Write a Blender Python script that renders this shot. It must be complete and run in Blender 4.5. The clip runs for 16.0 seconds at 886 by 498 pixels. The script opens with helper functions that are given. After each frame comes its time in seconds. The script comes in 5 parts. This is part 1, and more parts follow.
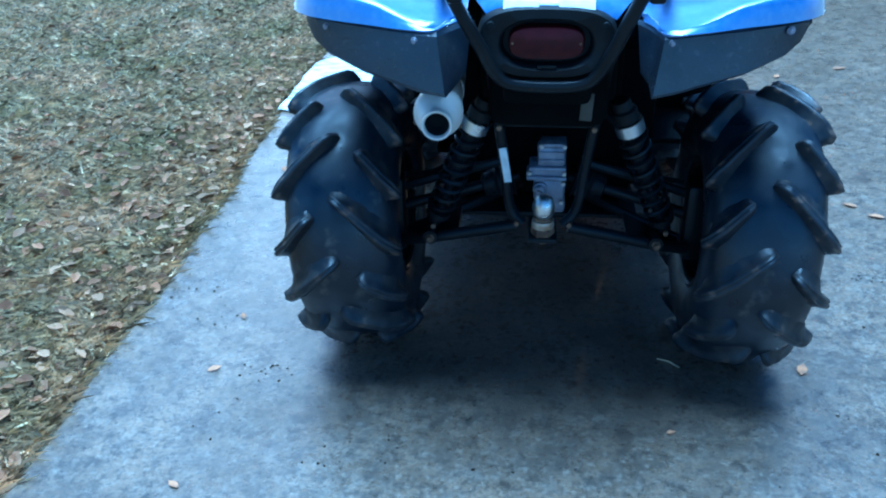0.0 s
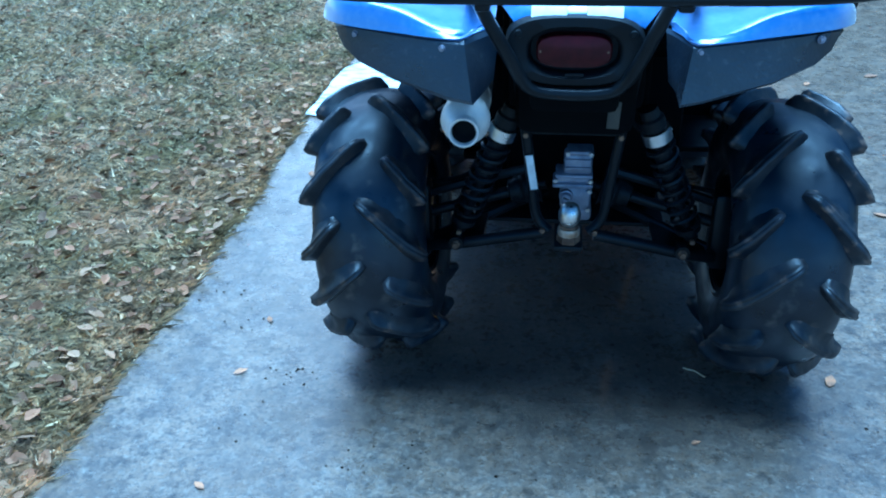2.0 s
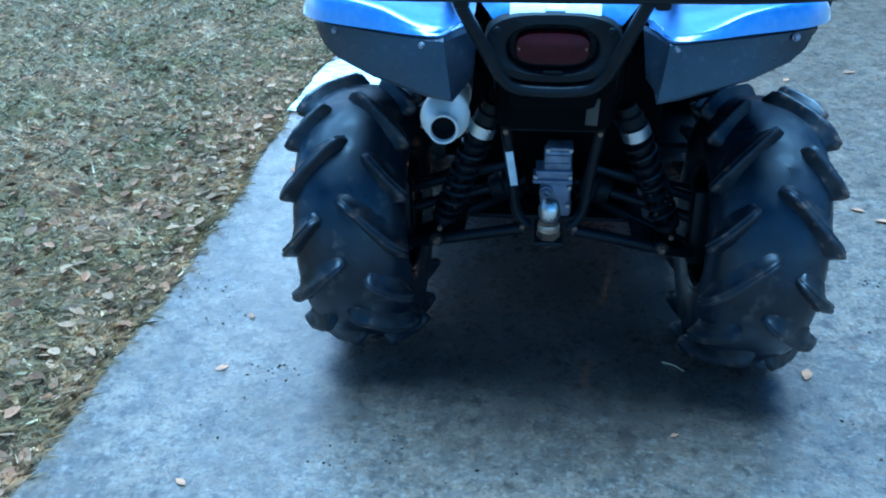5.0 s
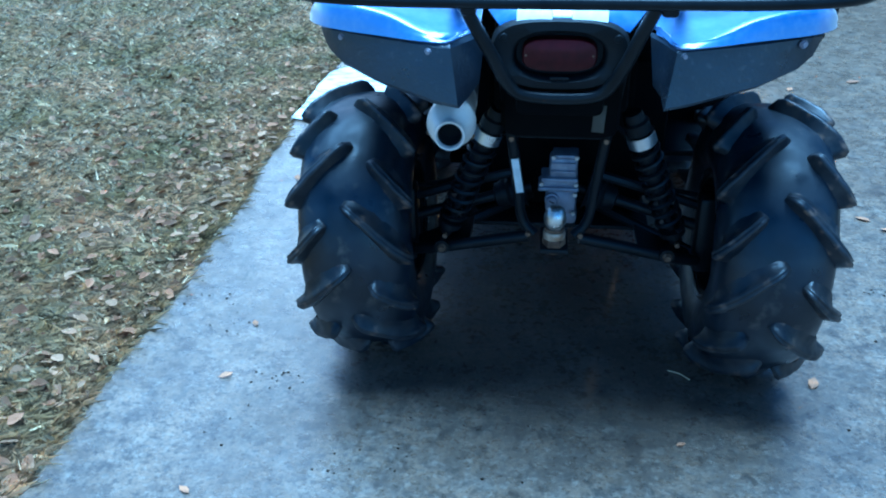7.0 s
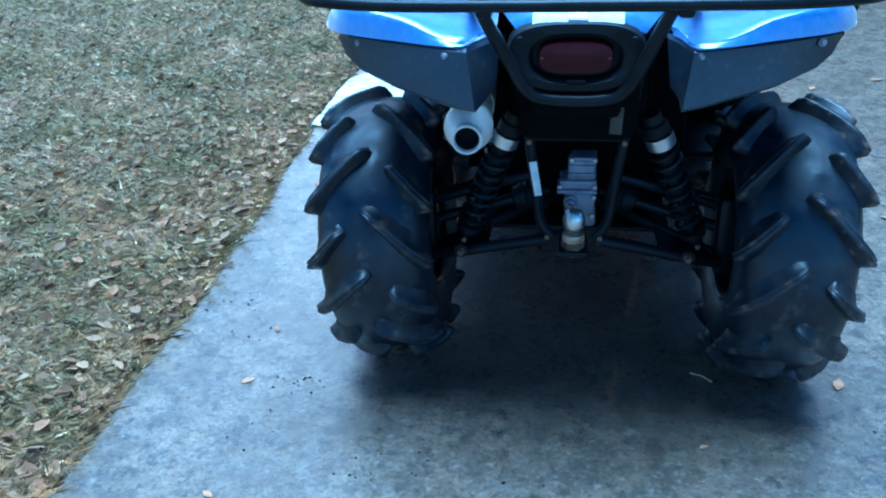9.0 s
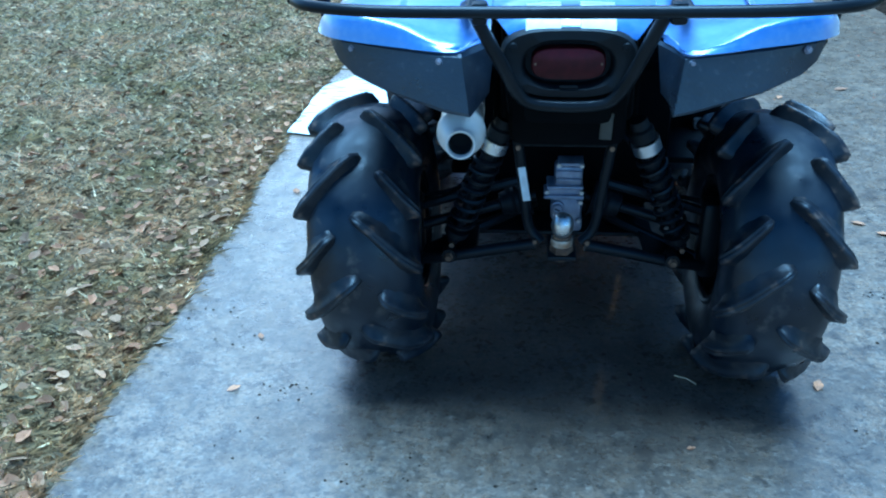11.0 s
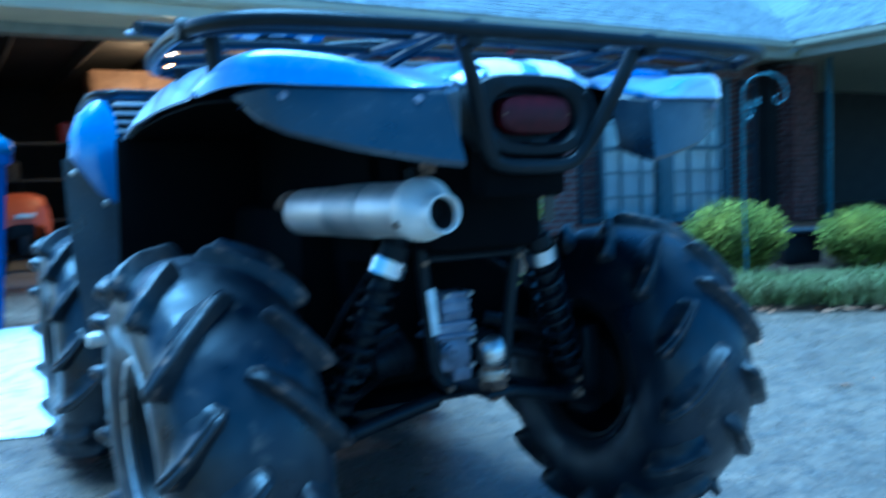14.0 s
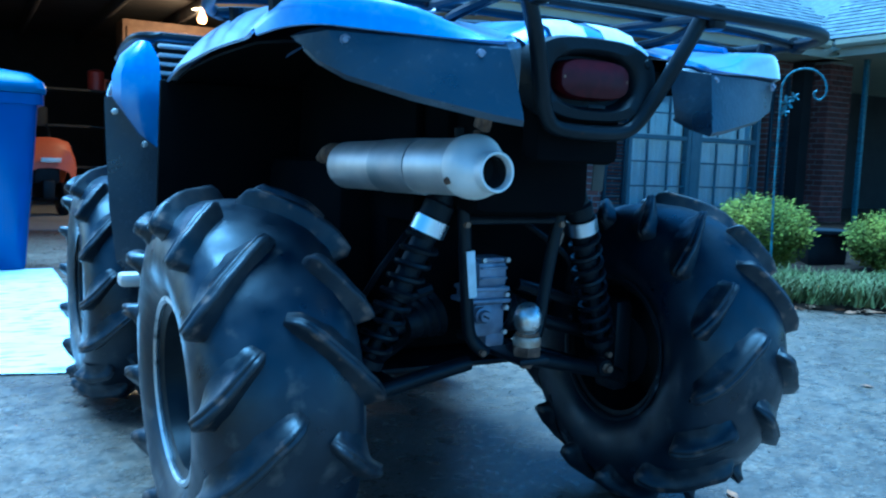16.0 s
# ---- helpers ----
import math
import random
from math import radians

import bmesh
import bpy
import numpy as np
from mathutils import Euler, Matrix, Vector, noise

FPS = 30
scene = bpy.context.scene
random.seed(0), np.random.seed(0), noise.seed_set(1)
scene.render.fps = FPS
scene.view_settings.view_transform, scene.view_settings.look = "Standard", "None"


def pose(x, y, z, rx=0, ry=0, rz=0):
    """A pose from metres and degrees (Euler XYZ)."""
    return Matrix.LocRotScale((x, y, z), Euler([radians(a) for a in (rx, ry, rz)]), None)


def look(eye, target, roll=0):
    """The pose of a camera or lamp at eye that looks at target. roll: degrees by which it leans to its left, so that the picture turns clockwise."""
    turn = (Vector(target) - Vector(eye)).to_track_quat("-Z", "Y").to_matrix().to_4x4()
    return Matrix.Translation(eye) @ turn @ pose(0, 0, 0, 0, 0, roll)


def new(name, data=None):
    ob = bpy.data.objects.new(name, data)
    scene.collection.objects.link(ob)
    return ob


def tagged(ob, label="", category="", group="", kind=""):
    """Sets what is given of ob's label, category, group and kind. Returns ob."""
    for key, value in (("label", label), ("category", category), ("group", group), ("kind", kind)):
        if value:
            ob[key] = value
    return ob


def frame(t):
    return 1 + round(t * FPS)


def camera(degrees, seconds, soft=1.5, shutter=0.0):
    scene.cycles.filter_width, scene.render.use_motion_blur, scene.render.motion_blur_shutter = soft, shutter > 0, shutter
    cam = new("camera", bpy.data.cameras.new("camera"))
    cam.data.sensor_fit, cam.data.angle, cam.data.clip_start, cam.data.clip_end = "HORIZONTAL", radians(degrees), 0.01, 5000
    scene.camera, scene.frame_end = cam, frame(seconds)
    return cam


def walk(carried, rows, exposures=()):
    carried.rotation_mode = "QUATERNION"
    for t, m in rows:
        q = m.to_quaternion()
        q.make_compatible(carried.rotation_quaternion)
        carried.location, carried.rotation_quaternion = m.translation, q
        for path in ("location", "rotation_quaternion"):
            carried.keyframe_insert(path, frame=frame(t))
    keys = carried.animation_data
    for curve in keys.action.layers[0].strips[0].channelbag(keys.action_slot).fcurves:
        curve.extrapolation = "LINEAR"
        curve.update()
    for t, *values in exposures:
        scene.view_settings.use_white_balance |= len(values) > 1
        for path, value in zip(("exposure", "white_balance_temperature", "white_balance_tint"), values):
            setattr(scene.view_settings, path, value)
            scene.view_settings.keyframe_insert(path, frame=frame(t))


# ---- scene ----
cam = camera(55.5, 16.0, soft=2.0, shutter=1.0)
PATH = [
    (0, (-0.028, -1.875, 1.285), (-0.232, -0.132, 0.326), -1.2),
    (0.5, (-0.018, -1.873, 1.288), (-0.25, -0.142, 0.314), -1.8),
    (1, (-0.025, -1.87, 1.289), (-0.257, -0.134, 0.323), -1.6),
    (1.5, (-0.026, -1.874, 1.289), (-0.256, -0.134, 0.331), -1.0),
    (2, (-0.029, -1.879, 1.291), (-0.292, -0.137, 0.343), -1.5),
    (2.5, (-0.026, -1.886, 1.293), (-0.252, -0.141, 0.342), -1.0),
    (3, (-0.027, -1.886, 1.293), (-0.236, -0.144, 0.333), -0.5),
    (3.5, (-0.018, -1.891, 1.291), (-0.239, -0.146, 0.339), -0.9),
    (4, (-0.015, -1.888, 1.296), (-0.24, -0.147, 0.338), -1.3),
    (6.5, (-0.028, -1.884, 1.292), (-0.256, -0.139, 0.342), -0.7),
    (7, (-0.028, -1.884, 1.289), (-0.259, -0.133, 0.351), -1.0),
    (7.5, (-0.031, -1.882, 1.295), (-0.278, -0.131, 0.36), -1.5),
    (8, (-0.025, -1.882, 1.296), (-0.283, -0.135, 0.357), -1.9),
    (8.5, (-0.028, -1.878, 1.299), (-0.277, -0.129, 0.36), -1.7),
    (9, (-0.021, -1.886, 1.289), (-0.304, -0.137, 0.362), -2.4),
    (11.3, (-0.105, -1.904, 1.286), (-0.301, -0.134, 0.376), -1.4),
    (11.5, (-0.163, -1.879, 1.286), (-0.394, -0.124, 0.354), -2.0),
    (11.9, (-0.346, -1.735, 1.270), (-0.579, 0.021, 0.341), -5.3),
    (12, (-0.403, -1.669, 1.279), (-0.575, 0.101, 0.365), -6.6),
    (12.1, (-0.430, -1.651, 1.275), (-0.571, 0.124, 0.365), -6.2),
    (12.4, (-0.584, -1.550, 1.258), (-0.345, 0.241, 0.399), -2.0),
    (12.5, (-0.643, -1.525, 1.273), (-0.301, 0.247, 0.411), -2.2),
    (12.6, (-0.699, -1.490, 1.205), (-0.207, 0.301, 0.462), -4.0),
    (12.9, (-0.799, -1.439, 1.153), (-0.126, 0.301, 0.434), -5.6),
    (13, (-0.812, -1.385, 1.107), (-0.032, 0.319, 0.409), -4.0),
    (13.1, (-0.829, -1.363, 1.020), (0.033, 0.347, 0.442), -3.7),
    (13.3, (-0.807, -1.372, 0.930), (0.142, 0.344, 0.537), -2.8),
    (13.4, (-0.836, -1.383, 0.838), (0.097, 0.378, 0.667), -3.4),
    (13.5, (-0.807, -1.424, 0.819), (0.064, 0.365, 0.619), -1.6),
    (13.6, (-0.823, -1.411, 0.805), (0.068, 0.370, 0.632), -1.3),
    (13.7, (-0.839, -1.399, 0.791), (0.111, 0.353, 0.628), -1.0),
    (13.8, (-0.8343, -1.4085, 0.784), (0.142, 0.329, 0.623), -1.4),
    (13.9, (-0.8314, -1.418, 0.778), (0.215, 0.281, 0.639), -1.7),
    (14, (-0.8293, -1.426, 0.771), (0.185, 0.291, 0.618), -2.1),
    (14.1, (-0.8359, -1.4225, 0.771), (0.158, 0.303, 0.588), -1.9),
    (14.2, (-0.8425, -1.419, 0.772), (0.164, 0.299, 0.591), -1.7),
    (14.3, (-0.8482, -1.417, 0.772), (0.174, 0.293, 0.589), -1.6),
    (14.4, (-0.8519, -1.415, 0.773), (0.165, 0.298, 0.6), -1.4),
    (14.5, (-0.8565, -1.4135, 0.773), (0.181, 0.287, 0.592), -1.2),
    (14.6, (-0.8611, -1.4075, 0.774), (0.161, 0.298, 0.563), -0.8),
    (14.7, (-0.8629, -1.4035, 0.775), (0.146, 0.31, 0.565), -0.3),
    (14.8, (-0.8628, -1.401, 0.775), (0.152, 0.31, 0.566), 0.1),
    (14.9, (-0.8627, -1.398, 0.776), (0.135, 0.322, 0.568), 0.6),
    (15, (-0.8652, -1.394, 0.777), (0.127, 0.329, 0.564), 1.0),
    (15.1, (-0.858, -1.402, 0.765), (0.116, 0.330, 0.540), 1.2),
    (15.2, (-0.856, -1.408, 0.753), (0.131, 0.317, 0.529), 1.4),
    (15.3, (-0.858, -1.397, 0.750), (0.099, 0.343, 0.512), 1.5),
    (15.4, (-0.861, -1.386, 0.748), (0.099, 0.353, 0.510), 1.6),
    (15.5, (-0.863, -1.375, 0.745), (0.119, 0.349, 0.496), 1.7),
    (15.6, (-0.863, -1.378, 0.744), (0.130, 0.341, 0.500), 1.8),
    (15.7, (-0.863, -1.381, 0.744), (0.144, 0.334, 0.533), 1.9),
    (15.8, (-0.864, -1.383, 0.743), (0.138, 0.335, 0.531), 1.9),
    (15.9, (-0.864, -1.386, 0.743), (0.127, 0.339, 0.538), 2.0),
    (16, (-0.864, -1.389, 0.742), (0.118, 0.34, 0.534), 2.1),
]
EXPOSURES = [(0.0, 1.80, 3760, -5), (9.2, 1.80, 3760, -5), (11.5, 1.83, 3960, -5), (12.5, 1.72, 3800, -5), (13.4, 2.00, 3460, -9), (16.0, 1.95, 3430, -9)]
walk(cam, [(t, look(eye, target, roll)) for t, eye, target, roll in PATH], EXPOSURES)

# ---- world, sun, lamps, exposure ----
SUN_DIR = Vector((-0.04, 0.11, 0.94)).normalized()
world = bpy.data.worlds.new("dusk_sky")
scene.world = world
world.use_nodes = True
wn = world.node_tree.nodes
sky = wn.new("ShaderNodeTexSky")
sky.sky_type = "NISHITA"
sky.sun_disc = False
sky.sun_elevation = radians(28)
sky.sun_rotation = math.atan2(SUN_DIR.x, SUN_DIR.y)
sky.air_density, sky.dust_density, sky.ozone_density = 1.0, 1.0, 2.2
wn["Background"].inputs["Strength"].default_value = 0.044
world.node_tree.links.new(sky.outputs["Color"], wn["Background"].inputs["Color"])

sun_data = bpy.data.lights.new("soft_sun", "SUN")
sun_data.energy, sun_data.angle, sun_data.color = 2.80, radians(42), (0.84, 0.97, 1.0)
sun_ob = new("soft_sun", sun_data)
sun_ob.matrix_world = look(SUN_DIR * 30, (0, 0, 0))

bulb_data = bpy.data.lights.new("garage_bulb_light", "POINT")
bulb_data.energy, bulb_data.color, bulb_data.shadow_soft_size = 34, (1.0, 0.50, 0.16), 0.05
bulb_light = new("garage_bulb_light", bulb_data)
bulb_light.location = (1.45, 8.20, 2.20)


# ---- materials ----
def mat(name, col, rough=0.5, metal=0.0, col2=None, scale=8.0, col3=None, scale3=90.0, amt3=0.5, bump=0.0, bump_scale=60.0,
        rough2=None, spec=0.5, coat=0.0, lo=0.35, hi=0.65, rand=0.0, island=False, coords="Object", detail=6.0, spots=None, spot_scale=14.0, spot_lo=0.62, spot_hi=0.7):
    """A principled material: two scales of colour noise, shaped spots, uneven gloss and fine relief."""
    m = bpy.data.materials.new(name)
    m.use_nodes = True
    nt = m.node_tree
    N, L = nt.nodes, nt.links
    b = N["Principled BSDF"]
    b.inputs["Roughness"].default_value, b.inputs["Metallic"].default_value = rough, metal
    b.inputs["Specular IOR Level"].default_value = spec
    if coat:
        b.inputs["Coat Weight"].default_value, b.inputs["Coat Roughness"].default_value = coat, 0.16
    tc = N.new("ShaderNodeTexCoord")

    def tex(s, d=detail):
        n = N.new("ShaderNodeTexNoise")
        n.inputs["Scale"].default_value, n.inputs["Detail"].default_value = s, d
        L.new(tc.outputs[coords], n.inputs["Vector"])
        return n.outputs["Fac"]

    def ramp(src, a, z):
        r = N.new("ShaderNodeMapRange")
        r.inputs["From Min"].default_value, r.inputs["From Max"].default_value = a, z
        L.new(src, r.inputs["Value"])
        return r.outputs["Result"]

    def mix(f, a, c):
        x = N.new("ShaderNodeMix")
        x.data_type = "RGBA"
        for sock, v in ((x.inputs[6], a), (x.inputs[7], c)):
            if isinstance(v, tuple):
                sock.default_value = (*v, 1)
            else:
                L.new(v, sock)
        if isinstance(f, float):
            x.inputs[0].default_value = f
        else:
            L.new(f, x.inputs[0])
        return x.outputs[2]

    out = col
    if col2:
        out = mix(ramp(tex(scale), lo, hi), out, col2)
    if col3:
        f = ramp(tex(scale3, 3.0), 0.4, 0.7)
        k = N.new("ShaderNodeMath")
        k.operation = "MULTIPLY"
        k.inputs[1].default_value = amt3
        L.new(f, k.inputs[0])
        out = mix(k.outputs[0], out, col3)
    if spots:
        out = mix(ramp(tex(spot_scale, 4.0), spot_lo, spot_hi), out, spots)
    if rand:
        src = N.new("ShaderNodeNewGeometry").outputs["Random Per Island"] if island else N.new("ShaderNodeObjectInfo").outputs["Random"]
        hs = N.new("ShaderNodeHueSaturation")
        r = N.new("ShaderNodeMapRange")
        r.inputs["To Min"].default_value, r.inputs["To Max"].default_value = 1 - rand, 1 + rand
        L.new(src, r.inputs["Value"])
        L.new(r.outputs["Result"], hs.inputs["Value"])
        if isinstance(out, tuple):
            hs.inputs["Color"].default_value = (*out, 1)
        else:
            L.new(out, hs.inputs["Color"])
        out = hs.outputs["Color"]
    if isinstance(out, tuple):
        b.inputs["Base Color"].default_value = (*out, 1)
    else:
        L.new(out, b.inputs["Base Color"])
    if rough2 is not None:
        r = N.new("ShaderNodeMapRange")
        r.inputs["From Min"].default_value, r.inputs["From Max"].default_value = 0.3, 0.7
        r.inputs["To Min"].default_value, r.inputs["To Max"].default_value = rough, rough2
        L.new(tex(scale * 1.7), r.inputs["Value"])
        L.new(r.outputs["Result"], b.inputs["Roughness"])
    if bump:
        bp = N.new("ShaderNodeBump")
        bp.inputs["Strength"].default_value, bp.inputs["Distance"].default_value = bump, 0.004
        L.new(tex(bump_scale, 5.0), bp.inputs["Height"])
        L.new(bp.outputs["Normal"], b.inputs["Normal"])
    return m


def glow(name, col, strength):
    m = mat(name, col)
    b = m.node_tree.nodes["Principled BSDF"]
    b.inputs["Emission Color"].default_value, b.inputs["Emission Strength"].default_value = (*col, 1), strength
    return m


def concrete(name):
    """Weathered concrete: blotches, rusty stains, fine aggregate specks and uneven gloss."""
    m = bpy.data.materials.new(name)
    m.use_nodes = True
    nt = m.node_tree
    N, L = nt.nodes, nt.links
    b = N["Principled BSDF"]
    b.inputs["IOR"].default_value = 1.68
    tc = N.new("ShaderNodeTexCoord")

    def tex(s, d=6.0, rg=0.6, off=0.0):
        mp = N.new("ShaderNodeMapping")
        mp.inputs["Location"].default_value = (off, off * 0.7, 0)
        n = N.new("ShaderNodeTexNoise")
        n.inputs["Scale"].default_value, n.inputs["Detail"].default_value, n.inputs["Roughness"].default_value = s, d, rg
        L.new(tc.outputs["Object"], mp.inputs["Vector"])
        L.new(mp.outputs["Vector"], n.inputs["Vector"])
        return n.outputs["Fac"]

    def ramp(src, a, z, lo=0.0, hi=1.0):
        r = N.new("ShaderNodeMapRange")
        for k, v in (("From Min", a), ("From Max", z), ("To Min", lo), ("To Max", hi)):
            r.inputs[k].default_value = v
        L.new(src, r.inputs["Value"])
        return r.outputs["Result"]

    def mix(f, a, c):
        x = N.new("ShaderNodeMix")
        x.data_type = "RGBA"
        L.new(f, x.inputs[0])
        for sock, v in ((x.inputs[6], a), (x.inputs[7], c)):
            if isinstance(v, tuple):
                sock.default_value = (*v, 1)
            else:
                L.new(v, sock)
        return x.outputs[2]

    c = mix(ramp(tex(1.3), 0.35, 0.65), (0.228, 0.164, 0.106), (0.154, 0.109, 0.069))
    c = mix(ramp(tex(11.0, 9, 0.72, 3.0), 0.42, 0.64, 0, 0.75), c, (0.062, 0.054, 0.045))
    c = mix(ramp(tex(19.0, 7, 0.7, 9.0), 0.52, 0.66, 0, 0.6), c, (0.245, 0.202, 0.152))
    c = mix(ramp(tex(70.0, 3, 0.6, 5.0), 0.52, 0.66, 0, 0.6), c, (0.27, 0.226, 0.172))
    c = mix(ramp(tex(24.0, 8, 0.75, 14.0), 0.50, 0.62, 0, 0.85), c, (0.042, 0.034, 0.027))
    c = mix(ramp(tex(95.0, 4, 0.65, 33.0), 0.50, 0.62, 0, 0.65), c, (0.048, 0.041, 0.034))
    c = mix(ramp(tex(4.3, 10, 0.80, 21.0), 0.46, 0.64, 0, 0.75), c, (0.075, 0.055, 0.038))
    c = mix(ramp(tex(6.5, 5, 0.6, 44.0), 0.60, 0.72, 0, 0.80), c, (0.040, 0.031, 0.025))
    L.new(c, b.inputs["Base Color"])
    ad = N.new("ShaderNodeMath")
    ad.operation = "ADD"
    L.new(ramp(tex(9.0, 10, 0.8, 3.0), 0.36, 0.64, 0.19, 0.36), ad.inputs[0])
    L.new(ramp(tex(42.0, 4, 0.6, 5.0), 0.3, 0.7, -0.05, 0.12), ad.inputs[1])
    L.new(ad.outputs[0], b.inputs["Roughness"])
    L.new(ramp(tex(4.0, 10, 0.8, 31.0), 0.38, 0.62, 0.40, 0.62), b.inputs["Specular IOR Level"])
    bp = N.new("ShaderNodeBump")
    bp.inputs["Strength"].default_value, bp.inputs["Distance"].default_value = 0.32, 0.004
    L.new(tex(75.0, 6, 0.7, 2.0), bp.inputs["Height"])
    L.new(bp.outputs["Normal"], b.inputs["Normal"])
    return m


CONCRETE = concrete("weathered_concrete")
SOIL = mat("dry_lawn_thatch", (0.14, 0.108, 0.062), 0.95, 0, (0.20, 0.155, 0.092), 3.0, (0.035, 0.03, 0.02), 45, 0.9, 0.9, 110, spec=0.2)
BLADE = mat("dry_grass", (0.70, 0.50, 0.29), 0.8, rand=0.8, island=True, col2=(0.46, 0.365, 0.18), scale=2.6, spec=0.2)
LEAF = mat("dead_leaf", (0.23, 0.118, 0.06), 0.8, rand=0.6, island=True, col2=(0.26, 0.160, 0.088), scale=7.0, lo=0.45, hi=0.55, spec=0.1)
LEAF_ONE = mat("fallen_leaf", (0.40, 0.19, 0.08), 0.7, rand=0.35, col2=(0.20, 0.11, 0.06), scale=30)
BLUE = mat("blue_plastic", (0.068, 0.140, 0.44), 0.30, 0, (0.13, 0.21, 0.50), 3, (0.22, 0.30, 0.50), 70, 0.25, coat=0.9, rough2=0.42, spec=0.6, spots=(0.14, 0.22, 0.42), spot_scale=60, spot_lo=0.68, spot_hi=0.76)
TRIM = mat("faded_black_plastic", (0.003, 0.008, 0.022), 0.24, 0, (0.010, 0.018, 0.038), 9, (0.018, 0.024, 0.036), 70, 0.35, 0.22, 160, 0.46, spec=0.85, spots=(0.045, 0.052, 0.066), spot_scale=75, spot_lo=0.60, spot_hi=0.78)
BLACK = mat("black_plastic", (0.005, 0.006, 0.008), 0.5, 0, (0.010, 0.011, 0.013), 12, bump=0.2, bump_scale=200, spec=0.22)
# near-black with hardly any gloss: shade below the bodywork is in this colour
SHADE_LINER = mat("shade_black_liner", (0.003, 0.003, 0.004), 0.9, 0, (0.005, 0.005, 0.005), 9, spec=0.05)
RUBBER = mat("worn_tyre_rubber", (0.002, 0.005, 0.012), 0.24, 0, (0.006, 0.010, 0.020), 9, (0.034, 0.036, 0.043), 18, 0.28, 0.28, 26, 0.58, spec=0.56, lo=0.44, hi=0.58,
             spots=(0.070, 0.060, 0.052), spot_scale=21, spot_lo=0.61, spot_hi=0.75)
LUG = mat("worn_lug_rubber", (0.003, 0.006, 0.012), 0.28, 0, (0.016, 0.018, 0.024), 16, (0.070, 0.056, 0.046), 30, 0.40, 0.30, 40, 0.60, spec=0.50, lo=0.44, hi=0.60, rand=0.35,
          spots=(0.120, 0.082, 0.058), spot_scale=34, spot_lo=0.60, spot_hi=0.72)
STEEL = mat("black_painted_steel", (0.007, 0.008, 0.010), 0.36, 0.1, (0.014, 0.015, 0.017), 14, spots=(0.06, 0.03, 0.015), spot_scale=26, spot_lo=0.72, spot_hi=0.76, bump=0.1, spec=0.22)
RUSTY = mat("rusty_bolt", (0.07, 0.04, 0.024), 0.7, 0.5, (0.26, 0.17, 0.10), 40)
ALU = mat("brushed_aluminium", (0.90, 0.90, 0.89), 0.24, 1.0, (0.78, 0.78, 0.78), 10, rough2=0.36, bump=0.06, bump_scale=300)
LIP = mat("scuffed_rim_lip", (0.55, 0.56, 0.58), 0.34, 0.9, (0.05, 0.05, 0.055), 26, rough2=0.5, lo=0.56, hi=0.70)
LIP_DARK = mat("dark_rim_lip", (0.016, 0.017, 0.020), 0.34, 0.2, (0.20, 0.20, 0.21), 30, lo=0.62, hi=0.70)
CAP = mat("satin_cast_cap", (0.95, 0.87, 0.77), 0.40, 0.30, (0.82, 0.75, 0.66), 18, rough2=0.56, bump=0.12, bump_scale=260)
ALU_DULL = mat("dull_muffler_sleeve", (0.80, 0.73, 0.65), 0.44, 0.80, (0.58, 0.53, 0.48), 9, rough2=0.58)
SLEEVE = mat("stained_muffler_band", (0.58, 0.53, 0.48), 0.48, 0.85, (0.40, 0.39, 0.38), 12, rough2=0.6)
CAST = mat("cast_aluminium", (0.42, 0.40, 0.46), 0.5, 0.5, (0.26, 0.25, 0.29), 30, bump=0.3, bump_scale=240)
CHROME = mat("hitch_ball_chrome", (0.80, 0.76, 0.70), 0.24, 0.95, (0.42, 0.31, 0.20), 44, rough2=0.42, lo=0.48, hi=0.70)
BUFF = mat("buff_steel_collar", (0.66, 0.56, 0.42), 0.5, 0.5, (0.36, 0.24, 0.14), 50)
HOLE = mat("sooty_pipe_bore", (0.006, 0.006, 0.006), 0.9)
TAGWHITE = mat("white_label", (0.90, 0.89, 0.86), 0.5, 0, (0.72, 0.71, 0.68), 40)
RED = mat("red_lens", (0.046, 0.0035, 0.006), 0.40, 0, (0.028, 0.002, 0.004), 60, spec=0.22)
SHEET = mat("white_tarp", (0.84, 0.85, 0.85), 0.6, 0, (0.72, 0.73, 0.73), 6, None, bump=0.6, bump_scale=22, spots=(0.26, 0.22, 0.18), spot_scale=11, spot_lo=0.53, spot_hi=0.66)
for node in SHEET.node_tree.nodes:
    if node.type == "TEX_NOISE" and abs(node.inputs["Scale"].default_value - 11) < 0.1:
        stretch = SHEET.node_tree.nodes.new("ShaderNodeMapping")      # short dirt dashes that lie along the folds
        stretch.inputs["Scale"].default_value = (0.8, 2.6, 1.0)
        SHEET.node_tree.links.new(SHEET.node_tree.nodes["Texture Coordinate"].outputs["Object"], stretch.inputs["Vector"])
        SHEET.node_tree.links.new(stretch.outputs["Vector"], node.inputs["Vector"])
BIN = mat("blue_bin_plastic", (0.003, 0.034, 0.19), 0.42, 0, (0.004, 0.040, 0.22), 4, coat=0.2, bump=0.1, bump_scale=180, rough2=0.52)
BIN_LID = mat("blue_bin_lid", (0.012, 0.055, 0.16), 0.46, 0, (0.020, 0.07, 0.19), 4, rough2=0.55)
BRICK = mat("red_brick", (0.15, 0.055, 0.038), 0.85, 0, (0.08, 0.034, 0.026), 30, rand=0.4, bump=0.4, bump_scale=120)
MORTAR = mat("mortar", (0.34, 0.32, 0.29), 0.9, 0, (0.26, 0.25, 0.23), 20)
